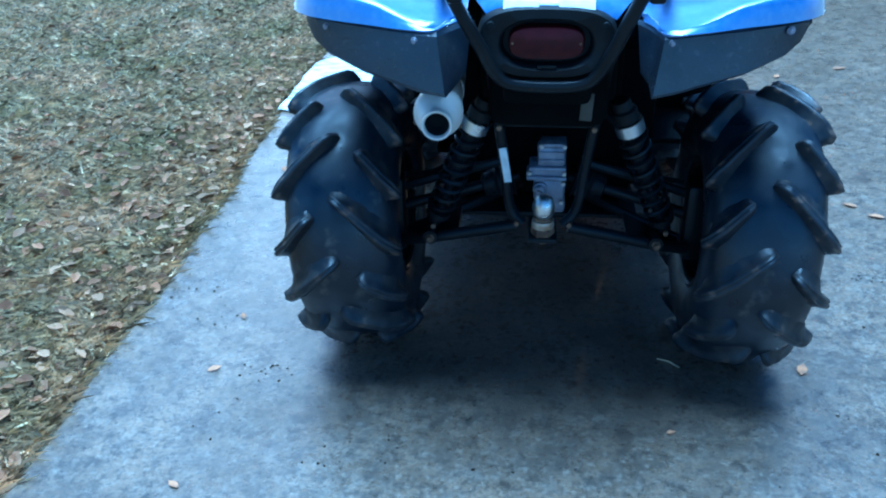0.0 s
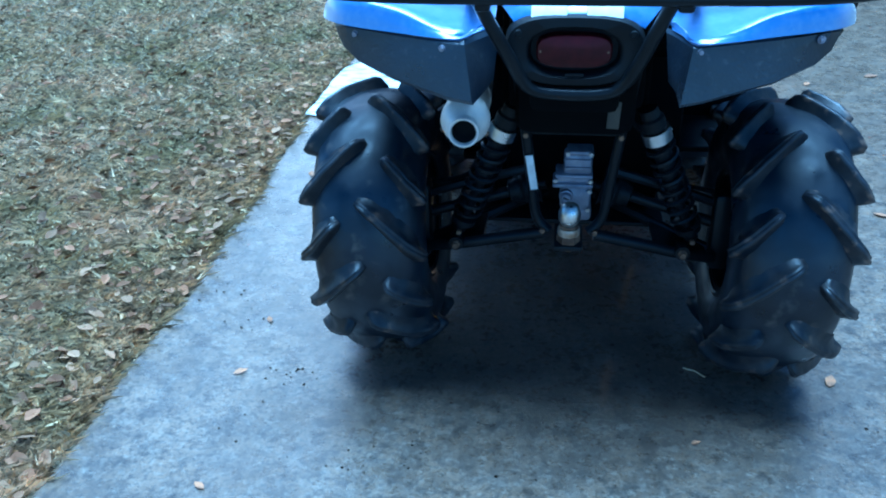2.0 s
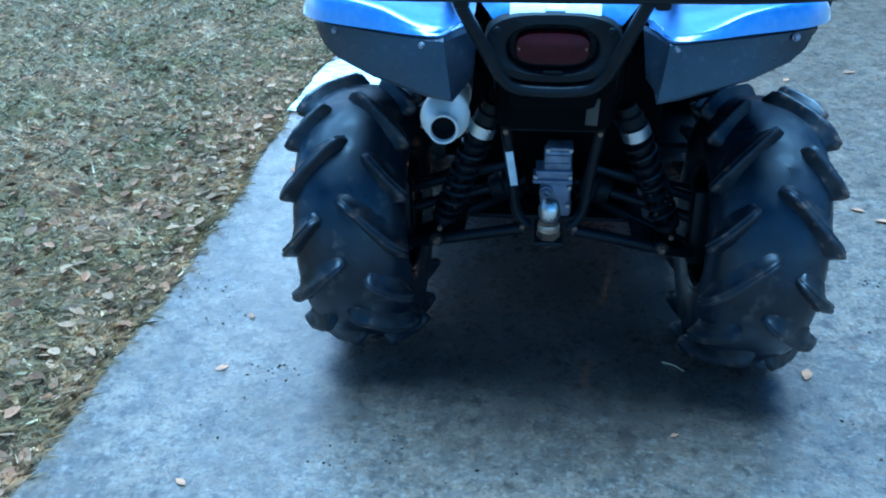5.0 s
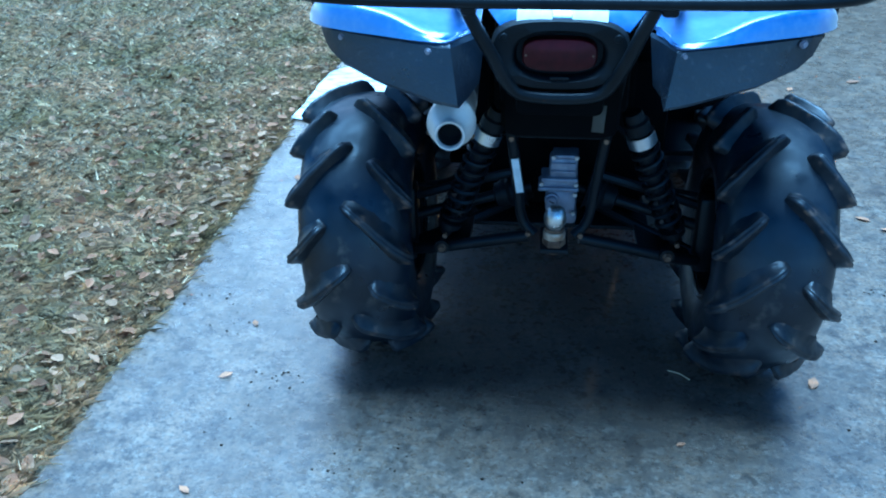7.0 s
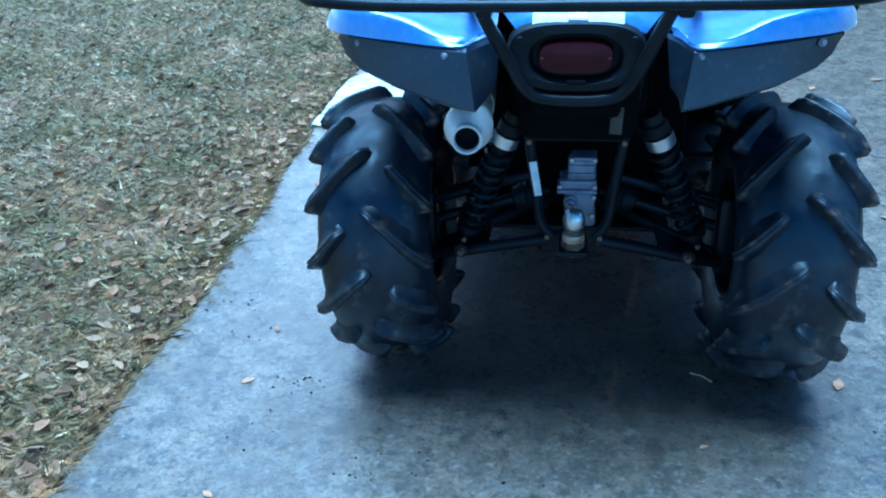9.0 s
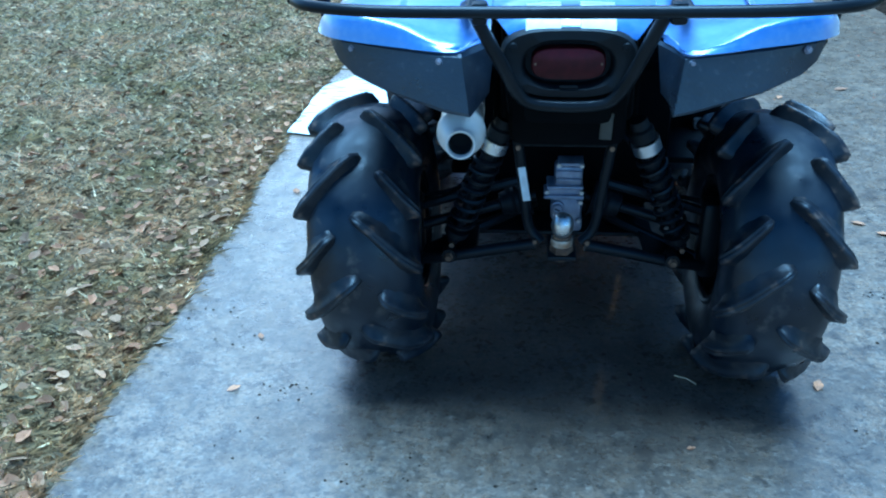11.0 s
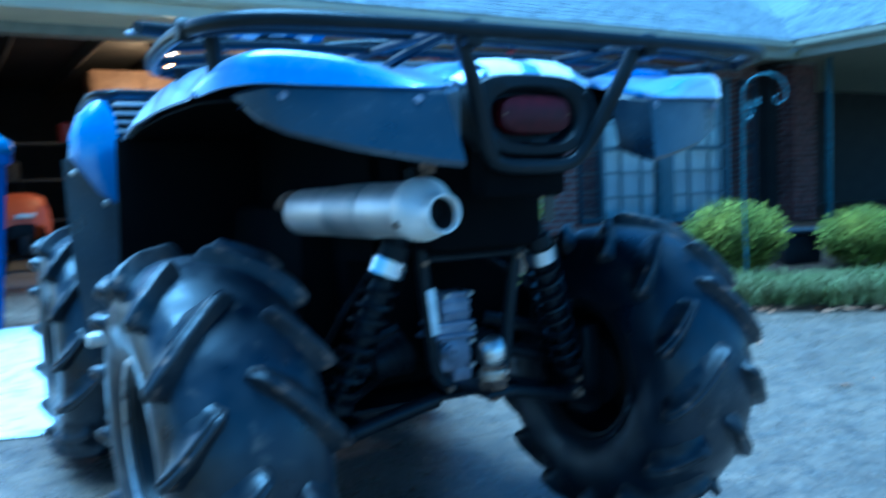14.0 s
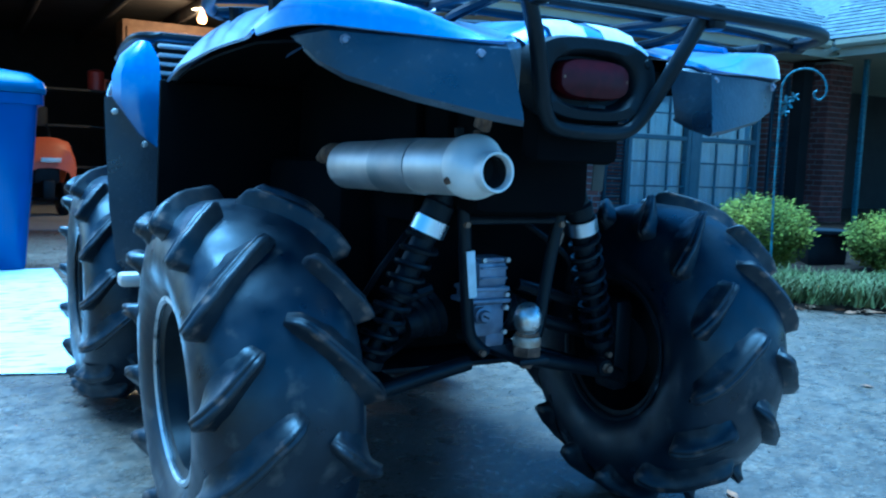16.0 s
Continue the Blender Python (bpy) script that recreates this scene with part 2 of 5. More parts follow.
CREAM = mat("cream_paint", (0.62, 0.56, 0.38), 0.5, 0, (0.54, 0.48, 0.33), 3, bump=0.1)
SOFFIT = mat("soffit_paint", (0.74, 0.68, 0.46), 0.6, 0, (0.66, 0.60, 0.41), 3)
WHITE = mat("white_paint", (0.72, 0.73, 0.74), 0.45, 0, (0.66, 0.67, 0.68), 5)
SASH = mat("grey_sash_paint", (0.20, 0.23, 0.26), 0.5, 0, (0.16, 0.19, 0.22), 6)
SHUTTER = mat("dark_blue_shutter_paint", (0.035, 0.05, 0.07), 0.5, 0, (0.026, 0.038, 0.055), 8)
SHINGLE = mat("grey_shingle", (0.17, 0.18, 0.19), 0.85, 0, (0.11, 0.115, 0.12), 14, rand=0.3, island=True, bump=0.5, bump_scale=200)
CURTAIN = mat("pale_curtain", (0.80, 0.80, 0.79), 0.8, 0, (0.68, 0.68, 0.68), 4)
# brown board darkened so that the ceiling's shade is in its colour
CEILING_SHADE = mat("shade_dark_ceiling_board", (0.06, 0.043, 0.03), 0.8, 0, (0.04, 0.029, 0.02), 4)
WOOD = mat("brown_wood", (0.26, 0.14, 0.06), 0.55, 0, (0.18, 0.09, 0.04), 9, bump=0.15)
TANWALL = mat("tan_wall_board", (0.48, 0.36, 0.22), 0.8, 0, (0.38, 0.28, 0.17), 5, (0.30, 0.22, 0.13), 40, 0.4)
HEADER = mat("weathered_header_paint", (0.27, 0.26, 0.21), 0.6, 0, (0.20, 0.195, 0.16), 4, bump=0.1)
# near-black colour that holds the shade of garage, porch and room
SHADE_DARK = mat("shade_darkened_board", (0.026, 0.022, 0.019), 0.85, 0, (0.016, 0.014, 0.012), 4)
MULCH = mat("dark_mulch", (0.030, 0.021, 0.014), 0.97, 0, (0.014, 0.010, 0.007), 20, bump=0.9, bump_scale=60, spec=0.03)
BUSH = mat("shrub_leaf", (0.115, 0.125, 0.014), 0.75, spec=0.12, rand=0.6, island=True, col2=(0.23, 0.215, 0.02), scale=3)
LIRIOPE = mat("ornamental_grass_blade", (0.105, 0.115, 0.03), 0.75, spec=0.15, rand=0.5, island=True, col2=(0.16, 0.155, 0.06), scale=5)
BARK = mat("shrub_bark", (0.10, 0.07, 0.045), 0.9, 0, (0.06, 0.045, 0.03), 30, bump=0.5)
ORANGE = mat("orange_plastic", (0.55, 0.10, 0.015), 0.4, 0, (0.46, 0.08, 0.012), 6)
REDPLAST = mat("red_plastic", (0.40, 0.04, 0.02), 0.4, 0, (0.32, 0.03, 0.018), 6)
IRON = mat("painted_iron", (0.16, 0.24, 0.27), 0.5, 0.3, (0.06, 0.09, 0.11), 30)
VINYL = mat("black_seat_vinyl", (0.015, 0.015, 0.017), 0.42, 0, (0.022, 0.022, 0.024), 10, bump=0.2, bump_scale=250, spec=0.3)
BULB = glow("warm_bulb", (1.0, 0.27, 0.035), 2.2)
BLUE.node_tree.nodes["Principled BSDF"].inputs["Coat IOR"].default_value = 1.9
BLUE.node_tree.nodes["Principled BSDF"].inputs["Sheen Weight"].default_value = 0.85
BLUE.node_tree.nodes["Principled BSDF"].inputs["Sheen Roughness"].default_value = 0.4
TRIM.node_tree.nodes["Principled BSDF"].inputs["Sheen Weight"].default_value = 0.06
GLASS = mat("window_glass", (0.9, 0.95, 1.0), 0.03)
GLASS.node_tree.nodes["Principled BSDF"].inputs["Transmission Weight"].default_value = 1.0


# ---- mesh helpers ----
def part(name, bm, material, parent=None, label="", smooth=True, sharp=40):
    """One bmesh as one mesh object, under a thing or a part."""
    bmesh.ops.recalc_face_normals(bm, faces=bm.faces)
    me = bpy.data.meshes.new(name)
    bm.to_mesh(me)
    bm.free()
    me.materials.append(material)
    if smooth:
        me.polygons.foreach_set("use_smooth", [True] * len(me.polygons))
        me.set_sharp_from_angle(angle=radians(sharp))
    ob = new(name, me)
    if parent:
        ob.parent = parent
    return tagged(ob, label)


def thing(name, label, category, at=(0, 0, 0), turn=0.0, group="", kind=""):
    e = new(name)
    e.empty_display_size = 0.1
    e.matrix_basis = pose(*at, 0, 0, turn)
    return tagged(e, label, category, group, kind)


def soup(name, verts, faces, material, parent=None, label="", smooth=False):
    me = bpy.data.meshes.new(name)
    me.from_pydata(verts, [], faces)
    me.materials.append(material)
    if smooth:
        me.polygons.foreach_set("use_smooth", [True] * len(me.polygons))
    ob = new(name, me)
    if parent:
        ob.parent = parent
    return tagged(ob, label)


def box(size, at=(0, 0, 0), bevel=0.004, turn=(0, 0, 0), bm=None, seg=2):
    own = bmesh.new()
    bmesh.ops.create_cube(own, size=1.0, matrix=Matrix.Diagonal((*size, 1)))
    if bevel:
        bmesh.ops.bevel(own, geom=own.edges[:], offset=min(bevel, min(size) * 0.45), segments=seg, affect="EDGES", profile=0.5)
    bmesh.ops.transform(own, matrix=pose(*at, *turn), verts=own.verts)
    if bm is None:
        return own
    join(bm, own)
    return bm


def join(bm, other):
    me = bpy.data.meshes.new("tmp")
    other.to_mesh(me)
    other.free()
    bm.from_mesh(me)
    bpy.data.meshes.remove(me)


def smooth_path(pts, n=6):
    """Catmull-Rom through the points."""
    P = [Vector(p) for p in pts]
    P = [2 * P[0] - P[1], *P, 2 * P[-1] - P[-2]]
    out = []
    for i in range(1, len(P) - 2):
        a, b, c, d = P[i - 1:i + 3]
        for k in range(n):
            t = k / n
            out.append(0.5 * (2 * b + (c - a) * t + (2 * a - 5 * b + 4 * c - d) * t * t + (3 * b - a - 3 * c + d) * t ** 3))
    return out + [P[-2]]


def tube(pts, r, n=10, bm=None, closed=False, flat=1.0):
    """A round bar swept along the points."""
    bm = bm or bmesh.new()
    P = [Vector(p) for p in pts]
    rings, up = [], None
    for i, p in enumerate(P):
        if closed:
            d = (P[(i + 1) % len(P)] - P[i - 1]).normalized()
        else:
            d = (P[min(i + 1, len(P) - 1)] - P[max(i - 1, 0)]).normalized()
        if up is None:
            up = d.orthogonal().normalized()
        up = (up - d * up.dot(d)).normalized()
        side = d.cross(up)
        rr = r[i] if isinstance(r, (list, tuple)) else r
        rings.append([bm.verts.new(p + (up * math.cos(a) * flat + side * math.sin(a)) * rr) for a in (2 * math.pi * k / n for k in range(n))])
    pairs = list(zip(rings, rings[1:] + ([rings[0]] if closed else [])))
    for A, B in pairs if closed else pairs[:len(rings) - 1]:
        for k in range(n):
            bm.faces.new((A[k], A[(k + 1) % n], B[(k + 1) % n], B[k]))
    if not closed:
        bm.faces.new(rings[0][::-1])
        bm.faces.new(rings[-1])
    return bm


def lathe(profile, n=32, m=None, bm=None, closed=False):
    """Turns (radius, height) pairs about z."""
    own = bmesh.new()
    rings = []
    for r, z in profile:
        if r < 1e-6:
            rings.append([own.verts.new((0, 0, z))])
        else:
            rings.append([own.verts.new((r * math.cos(2 * math.pi * k / n), r * math.sin(2 * math.pi * k / n), z)) for k in range(n)])
    for A, B in list(zip(rings, rings[1:])) + ([(rings[-1], rings[0])] if closed else []):
        for k in range(n):
            j = (k + 1) % n
            f = [A[k % len(A)], A[j % len(A)], B[j % len(B)], B[k % len(B)]]
            f = list(dict.fromkeys(f))
            if len(f) > 2:
                own.faces.new(f)
    if m is not None:
        bmesh.ops.transform(own, matrix=m, verts=own.verts)
    if bm is None:
        return own
    join(bm, own)
    return bm


def shell(rows, thick, bm=None):
    """A grid of points made into a plate of that thickness."""
    own = bmesh.new()
    V = [[own.verts.new(p) for p in row] for row in rows]
    for i in range(len(V) - 1):
        for j in range(len(V[0]) - 1):
            own.faces.new((V[i][j], V[i][j + 1], V[i + 1][j + 1], V[i + 1][j]))
    own.normal_update()
    nr, nc = len(V), len(V[0])
    W = [[own.verts.new(v.co - v.normal * thick) for v in row] for row in V]
    for i in range(nr - 1):
        for j in range(nc - 1):
            own.faces.new((W[i][j], W[i + 1][j], W[i + 1][j + 1], W[i][j + 1]))
    rim = [(0, j) for j in range(nc)] + [(i, nc - 1) for i in range(1, nr)] + [(nr - 1, j) for j in range(nc - 2, -1, -1)] + [(i, 0) for i in range(nr - 2, 0, -1)]
    for (i, j), (p, q) in zip(rim, rim[1:] + rim[:1]):
        own.faces.new((V[p][q], V[i][j], W[i][j], W[p][q]))
    if bm is None:
        return own
    join(bm, own)
    return bm


def plate(outline, thick, m=None, bevel=0.0):
    """A flat outline in x, z made into a plate along y."""
    own = bmesh.new()
    f = own.faces.new([own.verts.new((x, 0, z)) for x, z in outline])
    r = bmesh.ops.extrude_face_region(own, geom=[f])
    bmesh.ops.translate(own, vec=(0, thick, 0), verts=[v for v in r["geom"] if isinstance(v, bmesh.types.BMVert)])
    if bevel:
        bmesh.ops.bevel(own, geom=own.edges[:], offset=bevel, segments=2, affect="EDGES", profile=0.5)
    if m is not None:
        bmesh.ops.transform(own, matrix=m, verts=own.verts)
    return own


# ---- ground, driveway, lawn ----
rng = random.Random(7)


def edge_x(y):
    """The driveway's uneven lawn side."""
    return -1.115 - 0.030 * y + 0.018 * math.sin(2.1 * y + 0.6) + 0.008 * math.sin(9.3 * y) if y < 3 else -1.20 + 0.018 * math.sin(2.1 * y + 0.6)


gb = bmesh.new()
bmesh.ops.create_grid(gb, x_segments=2, y_segments=2, size=400, matrix=pose(0, 0, -0.02))
tagged(part("ground", gb, SOIL, smooth=False), "dry dormant lawn soil and thatch reaching into the distance", "ground", kind="structure")

db = bmesh.new()
ys = [-7 + 0.06 * i for i in range(int(13.9 / 0.06) + 1)]
ring = [(edge_x(y) + 0.006 * noise.noise((0, y * 17, 3)), y) for y in ys]
top = [[db.verts.new((x - 0.010, y, -0.09)) for x, y in ring], [db.verts.new((x - 0.004, y, -0.008)) for x, y in ring], [db.verts.new((x + 0.010, y, 0)) for x, y in ring]]
top += [[db.verts.new((px, y, 0)) for _, y in ring] for px in (-0.4, 0.6, 2.0, 4.0, 9.0)] + [[db.verts.new((9.0, y, -0.09)) for _, y in ring]]
for A, B in zip(top, top[1:]):
    for i in range(len(A) - 1):
        db.faces.new((A[i], A[i + 1], B[i + 1], B[i]))
tagged(part("driveway", db, CONCRETE), "weathered grey concrete driveway with dark stains and worn edge", "driveway", kind="structure")


def blade_field(count, place, lo, hi, wide, lean):
    """Many thin bent blades: verts and faces."""
    V, F = [], []
    for _ in range(count):
        x, y, z = place()
        h, a, b = rng.uniform(lo, hi), rng.uniform(0, 6.283), rng.uniform(0.2, lean)
        dx, dy, w = math.cos(a), math.sin(a), wide * rng.uniform(0.6, 1.3)
        n = len(V)
        V += [(x - dy * w, y + dx * w, z), (x + dy * w, y - dx * w, z), (x + dx * b * h * 0.45 + dy * w * 0.8, y + dy * b * h * 0.45 - dx * w * 0.8, z + h * 0.62), (x + dx * b * h, y + dy * b * h, z + h * rng.uniform(0.5, 1.0))]
        F += [(n, n + 1, n + 2), (n, n + 2, n + 3)]
    return V, F


def lawn_spot():
    while True:
        y = -1.0 + 9.3 * rng.random() ** 1.7
        x = edge_x(y) - 0.032 - rng.random() ** 1.3 * (1.3 + 0.75 * (y + 1.2))
        return x, y, -0.022


V, F = blade_field(165000, lawn_spot, 0.012, 0.046, 0.00095, 2.4)


def far_lawn_spot():
    y = rng.uniform(-6.0, 11.0)
    return edge_x(y) - 0.012 - 7.0 * rng.random() ** 1.3, y, -0.022


V2, F2 = blade_field(42000, far_lawn_spot, 0.02, 0.05, 0.0032, 2.0)
F += [tuple(i + len(V) for i in f) for f in F2]
V += V2
tagged(soup("lawn_grass", V, F, BLADE), "short dry straw-coloured dormant lawn grass beside the driveway", "grass", kind="stuff")


def leaf_mesh(V, F, x, y, z, s, a, tilt, curl):
    """A curled oval leaf of eight triangles, with a point."""
    ca, sa = math.cos(a), math.sin(a)
    outline = [(-0.5, 0), (-0.25, 0.22), (0.08, 0.28), (0.36, 0.14), (0.56, 0), (0.36, -0.14), (0.08, -0.28), (-0.25, -0.22)]
    n = len(V)
    for u, v in [(0.05, 0)] + outline:
        up = curl * (v * v * 3.2 + max(0, u) ** 2 * 0.8) + tilt * v
        V.append((x + s * (u * ca - v * sa), y + s * (u * sa + v * ca), z + s * up))
    for k in range(8):
        F.append((n, n + 1 + k, n + 1 + (k + 1) % 8))


V, F = [], []
for _ in range(3200):
    x, y, z = lawn_spot()
    leaf_mesh(V, F, x, y, z + rng.uniform(0.004, 0.022), rng.uniform(0.018, 0.055), rng.uniform(0, 6.28), rng.uniform(-1.0, 1.0), rng.uniform(0.2, 1.5))
for _ in range(260):
    y = rng.choice((rng.uniform(-0.8, 4.6), rng.uniform(0.5, 2.6)))
    x = edge_x(y) - abs(rng.gauss(0, 0.28)) - 0.02
    leaf_mesh(V, F, x, y, rng.uniform(-0.008, 0.016), rng.uniform(0.02, 0.055), rng.uniform(0, 6.28), rng.uniform(-0.5, 0.5), rng.uniform(0.1, 0.7))
for _ in range(170):
    y = rng.uniform(-1.0, 1.6)
    x = edge_x(y) - 0.05 - rng.random() ** 1.4 * 1.1
    leaf_mesh(V, F, x, y, rng.uniform(0.006, 0.02), rng.uniform(0.032, 0.062), rng.uniform(0, 6.28), rng.uniform(-0.6, 0.6), rng.uniform(0.3, 1.3))
tagged(soup("lawn_leaves", V, F, LEAF), "brown and tan fallen leaves scattered over dry lawn", "leaves", kind="stuff")

# single leaves and twigs that lie on the concrete
for x, y, s, a in ((-0.814, -0.218, 0.036, 0.6), (-0.815, 0.026, 0.030, 2.0), (0.655, -0.103, 0.045, 1.2), (-0.76, -0.62, 0.03, 2.6), (1.063, 0.867, 0.05, 2.7), (1.123, 0.785, 0.055, 2.9), (-0.658, 0.434, 0.055, 0.9), (0.303, -0.365, 0.022, 0.4),
                   (1.16, 2.35, 0.05, 1.0), (1.50, 2.5, 0.07, 0.2), (-0.98, 1.05, 0.05, 1.9), (-0.93, 1.4, 0.045, 0.4), (0.88, -0.42, 0.03, 1.0), (2.3, 1.1, 0.06, 1.4), (1.9, 0.4, 0.05, 2.2)):
    V, F = [], []
    leaf_mesh(V, F, 0, 0, 0.002, s, a, 0.08, 0.35)
    ob = tagged(soup("dry_leaf", V, F, LEAF_ONE), "single dry orange-brown leaf lying on concrete", "leaf", group="leaves on the driveway")
    ob.location = (x, y, 0.001)
for x, y, a, l in ((0.33, -0.10, -0.6, 0.06),):
    p = Vector((x, y, 0.003))
    d = Vector((math.cos(a), math.sin(a), 0)) * l / 2
    tagged(part("twig", tube([p - d, p + Vector((0.003, 0.004, 0.002)), p + d], 0.0018, 6), BLADE), "thin straw-coloured twig lying on concrete", "twig")
# dark crumbs of dried mud on the slab
V, F = [], []
for cx, cy, n, sp in ((-0.66, -0.21, 10, 0.025), (-0.88, 0.01, 7, 0.03), (-0.45, -0.52, 8, 0.03), (-1.0, 0.17, 12, 0.06), (0.82, 0.45, 8, 0.04), (0.74, -0.35, 7, 0.05), (-0.72, -0.42, 6, 0.04), (0.15, -0.55, 14, 0.3), (-0.2, -0.4, 14, 0.3), (1.2, 0.3, 12, 0.3), (1.9, 1.0, 16, 0.5), (0.953, 0.369, 9, 0.03), (-0.719, -0.215, 7, 0.02), (-0.331, -0.481, 6, 0.03), (1.0, 1.1, 10, 0.08)):
    for _ in range(n):
        x, y, s = cx + rng.gauss(0, sp), cy + rng.gauss(0, sp), rng.uniform(0.0015, 0.0048)
        n0 = len(V)
        V += [(x + s * rng.uniform(0.7, 1.3) * math.cos(k * 1.257), y + s * rng.uniform(0.7, 1.3) * math.sin(k * 1.257), 0.001) for k in range(5)] + [(x, y, 0.001 + s * 0.6)]
        F += [(n0 + k, n0 + (k + 1) % 5, n0 + 5) for k in range(5)]
tagged(soup("mud_crumbs", V, F, MULCH), "small dark crumbs of dried mud on the concrete", "dirt", kind="stuff")

# ---- white sheet on the driveway ----
sb = bmesh.new()
nx, ny = 46, 60
G = []
for j in range(ny + 1):
    y = 1.72 + 2.45 * j / ny
    left = -1.20 if y < 2.45 else (-1.20 + 0.14 * min(1, (y - 2.45) / 0.25) if y < 3.5 else -1.14)
    left += 0.012 * noise.noise((y * 6, 0, 1))
    row = []
    for i in range(nx + 1):
        x = left + (-0.42 - left) * i / nx
        z = 0.006 + 0.007 * max(0, noise.noise((x * 4, y * 9, 0))) + 0.004 * noise.noise((x * 11, y * 16, 4)) * 0.5
        row.append(sb.verts.new((x, y - 0.20 * i / nx * (1 - j / ny) + 0.006 * noise.noise((x * 7, 2, 2)), max(0.003, z))))
    G.append(row)
for A, B in zip(G, G[1:]):
    for i in range(nx):
        sb.faces.new((A[i], A[i + 1], B[i + 1], B[i]))
bmesh.ops.recalc_face_normals(sb, faces=sb.faces)
bmesh.ops.solidify(sb, geom=sb.faces[:], thickness=0.002)
tagged(part("tarp", sb, SHEET, smooth=True), "wrinkled white tarp spread flat on the concrete driveway", "tarp")

# ---- quad bike ----
quad = thing("quad_bike", "blue quad bike with large muddy lugged tyres standing on the driveway", "quad bike")
RC = 0.320
LUGS = 14
PROFILE = [(0.0, RC), (0.045, RC - 0.003), (0.080, RC - 0.011), (0.104, RC - 0.026), (0.119, RC - 0.050), (0.127, RC - 0.084), (0.128, RC - 0.115), (0.120, RC - 0.142), (0.107, 0.158), (0.098, 0.149)]


def along(a, k):
    """Place and outward normal on the tyre's section, a from tread centre to bead."""
    a = max(0, min(0.9999, a)) * (len(PROFILE) - 1)
    i = int(a)
    f = a - i
    p, q = Vector(PROFILE[i]), Vector(PROFILE[i + 1])
    d = (q - p).normalized()
    pos = p.lerp(q, f)
    nxt = Vector(PROFILE[min(i + 2, len(PROFILE) - 1)]) - q
    prv = p - Vector(PROFILE[max(i - 1, 0)]) if i else d
    t = (d * 1.0 + (nxt.normalized() * f if nxt.length else d * f) + prv.normalized() * (1 - f)).normalized()
    nrm = Vector((-t.y, t.x))
    if nrm.y < 0 and nrm.x < 0:
        nrm = -nrm
    return pos.x * k, pos.y, nrm.x * k, nrm.y


def tyre_mesh(w=1.0):
    """The smooth carcass of a mud tyre about the x axis."""
    prof = [(x * w, R) for x, R in PROFILE]
    full = [(-x, R) for x, R in prof[::-1]] + prof[1:]
    full += [(0.093 * w, 0.145), (-0.093 * w, 0.145)]
    return lathe([(R, x) for x, R in full], 64, pose(0, 0, 0, 0, 90, 0), closed=True)


def lug_mesh(w, k, start):
    """One curved lug from the tread centre to past the shoulder: a nub at its inner end, a worn grooved crest,
    one steep flank and one that runs out into the carcass."""
    bm = bmesh.new()
    S, pts, rings = 16, [], []
    for s in range(S + 1):
        u = s / S
        g = start + (1 - start) * u
        a = -0.020 + 0.475 * g ** 0.95 if g > 0 else -0.020
        th = radians(25) * g ** 1.15 + radians(3.0) * math.sin(g * 3.1)
        x, R, nx_, nr = along(abs(a), k)
        x = x * w if a >= 0 else -x * w
        pos = Vector((x, -R * math.sin(th), R * math.cos(th)))
        pts.append((pos, Vector((nx_, -nr * math.sin(th), nr * math.cos(th))).normalized()))
    for s, (pos, nrm) in enumerate(pts):
        u = s / S
        t = (pts[min(s + 1, S)][0] - pts[max(s - 1, 0)][0]).normalized()
        side = t.cross(nrm).normalized()
        h = 0.025 + 0.005 * math.exp(-((u - 0.12) / 0.08) ** 2) + 0.010 * max(0.0, u - 0.55) / 0.45
        c = 0.74 + 0.30 * u
        ramp = 0.55 + 0.45 * math.sin(math.pi * min(1.0, u * 0.95 + 0.05))
        ease = min(1.0, u / 0.14)
        ease = math.sqrt(ease * (2 - ease))
        tip = min(1.0, (1 - u) / 0.10)
        tip = 0.45 + 0.55 * math.sqrt(tip * (2 - tip))
        h *= (0.22 + 0.78 * ease) * (0.35 + 0.65 * tip)
        c *= (0.50 + 0.50 * ease) * tip
        sec = [(-0.0195 * c, -0.006), (-0.0150 * c, h * 0.30), (-0.0130 * c, h * 0.74), (-0.0115 * c, h * 0.93), (-0.0085 * c, h), (-0.0025 * c, h), (-0.0008 * c, h - 0.0022 * ease), (0.0022 * c, h - 0.0022 * ease),
               (0.0045 * c, h * 0.97), (0.0085 * c, h * 0.90), (0.0125 * c, h * 0.66), (0.0125 * c + 0.006 * ramp, h * 0.34), (0.0125 * c + 0.014 * ramp, h * 0.13), (0.0125 * c + 0.026 * ramp, -0.003)]
        if k > 0:
            sec = [(-p, q) for p, q in sec]
        rings.append([bm.verts.new(pos + side * p + nrm * q) for p, q in sec])
    for A, B in zip(rings, rings[1:]):
        for j in range(len(A) - 1):
            bm.faces.new((A[j], A[j + 1], B[j + 1], B[j]))
    bm.faces.new(rings[0][::-1])
    bm.faces.new(rings[-1])
    return bm


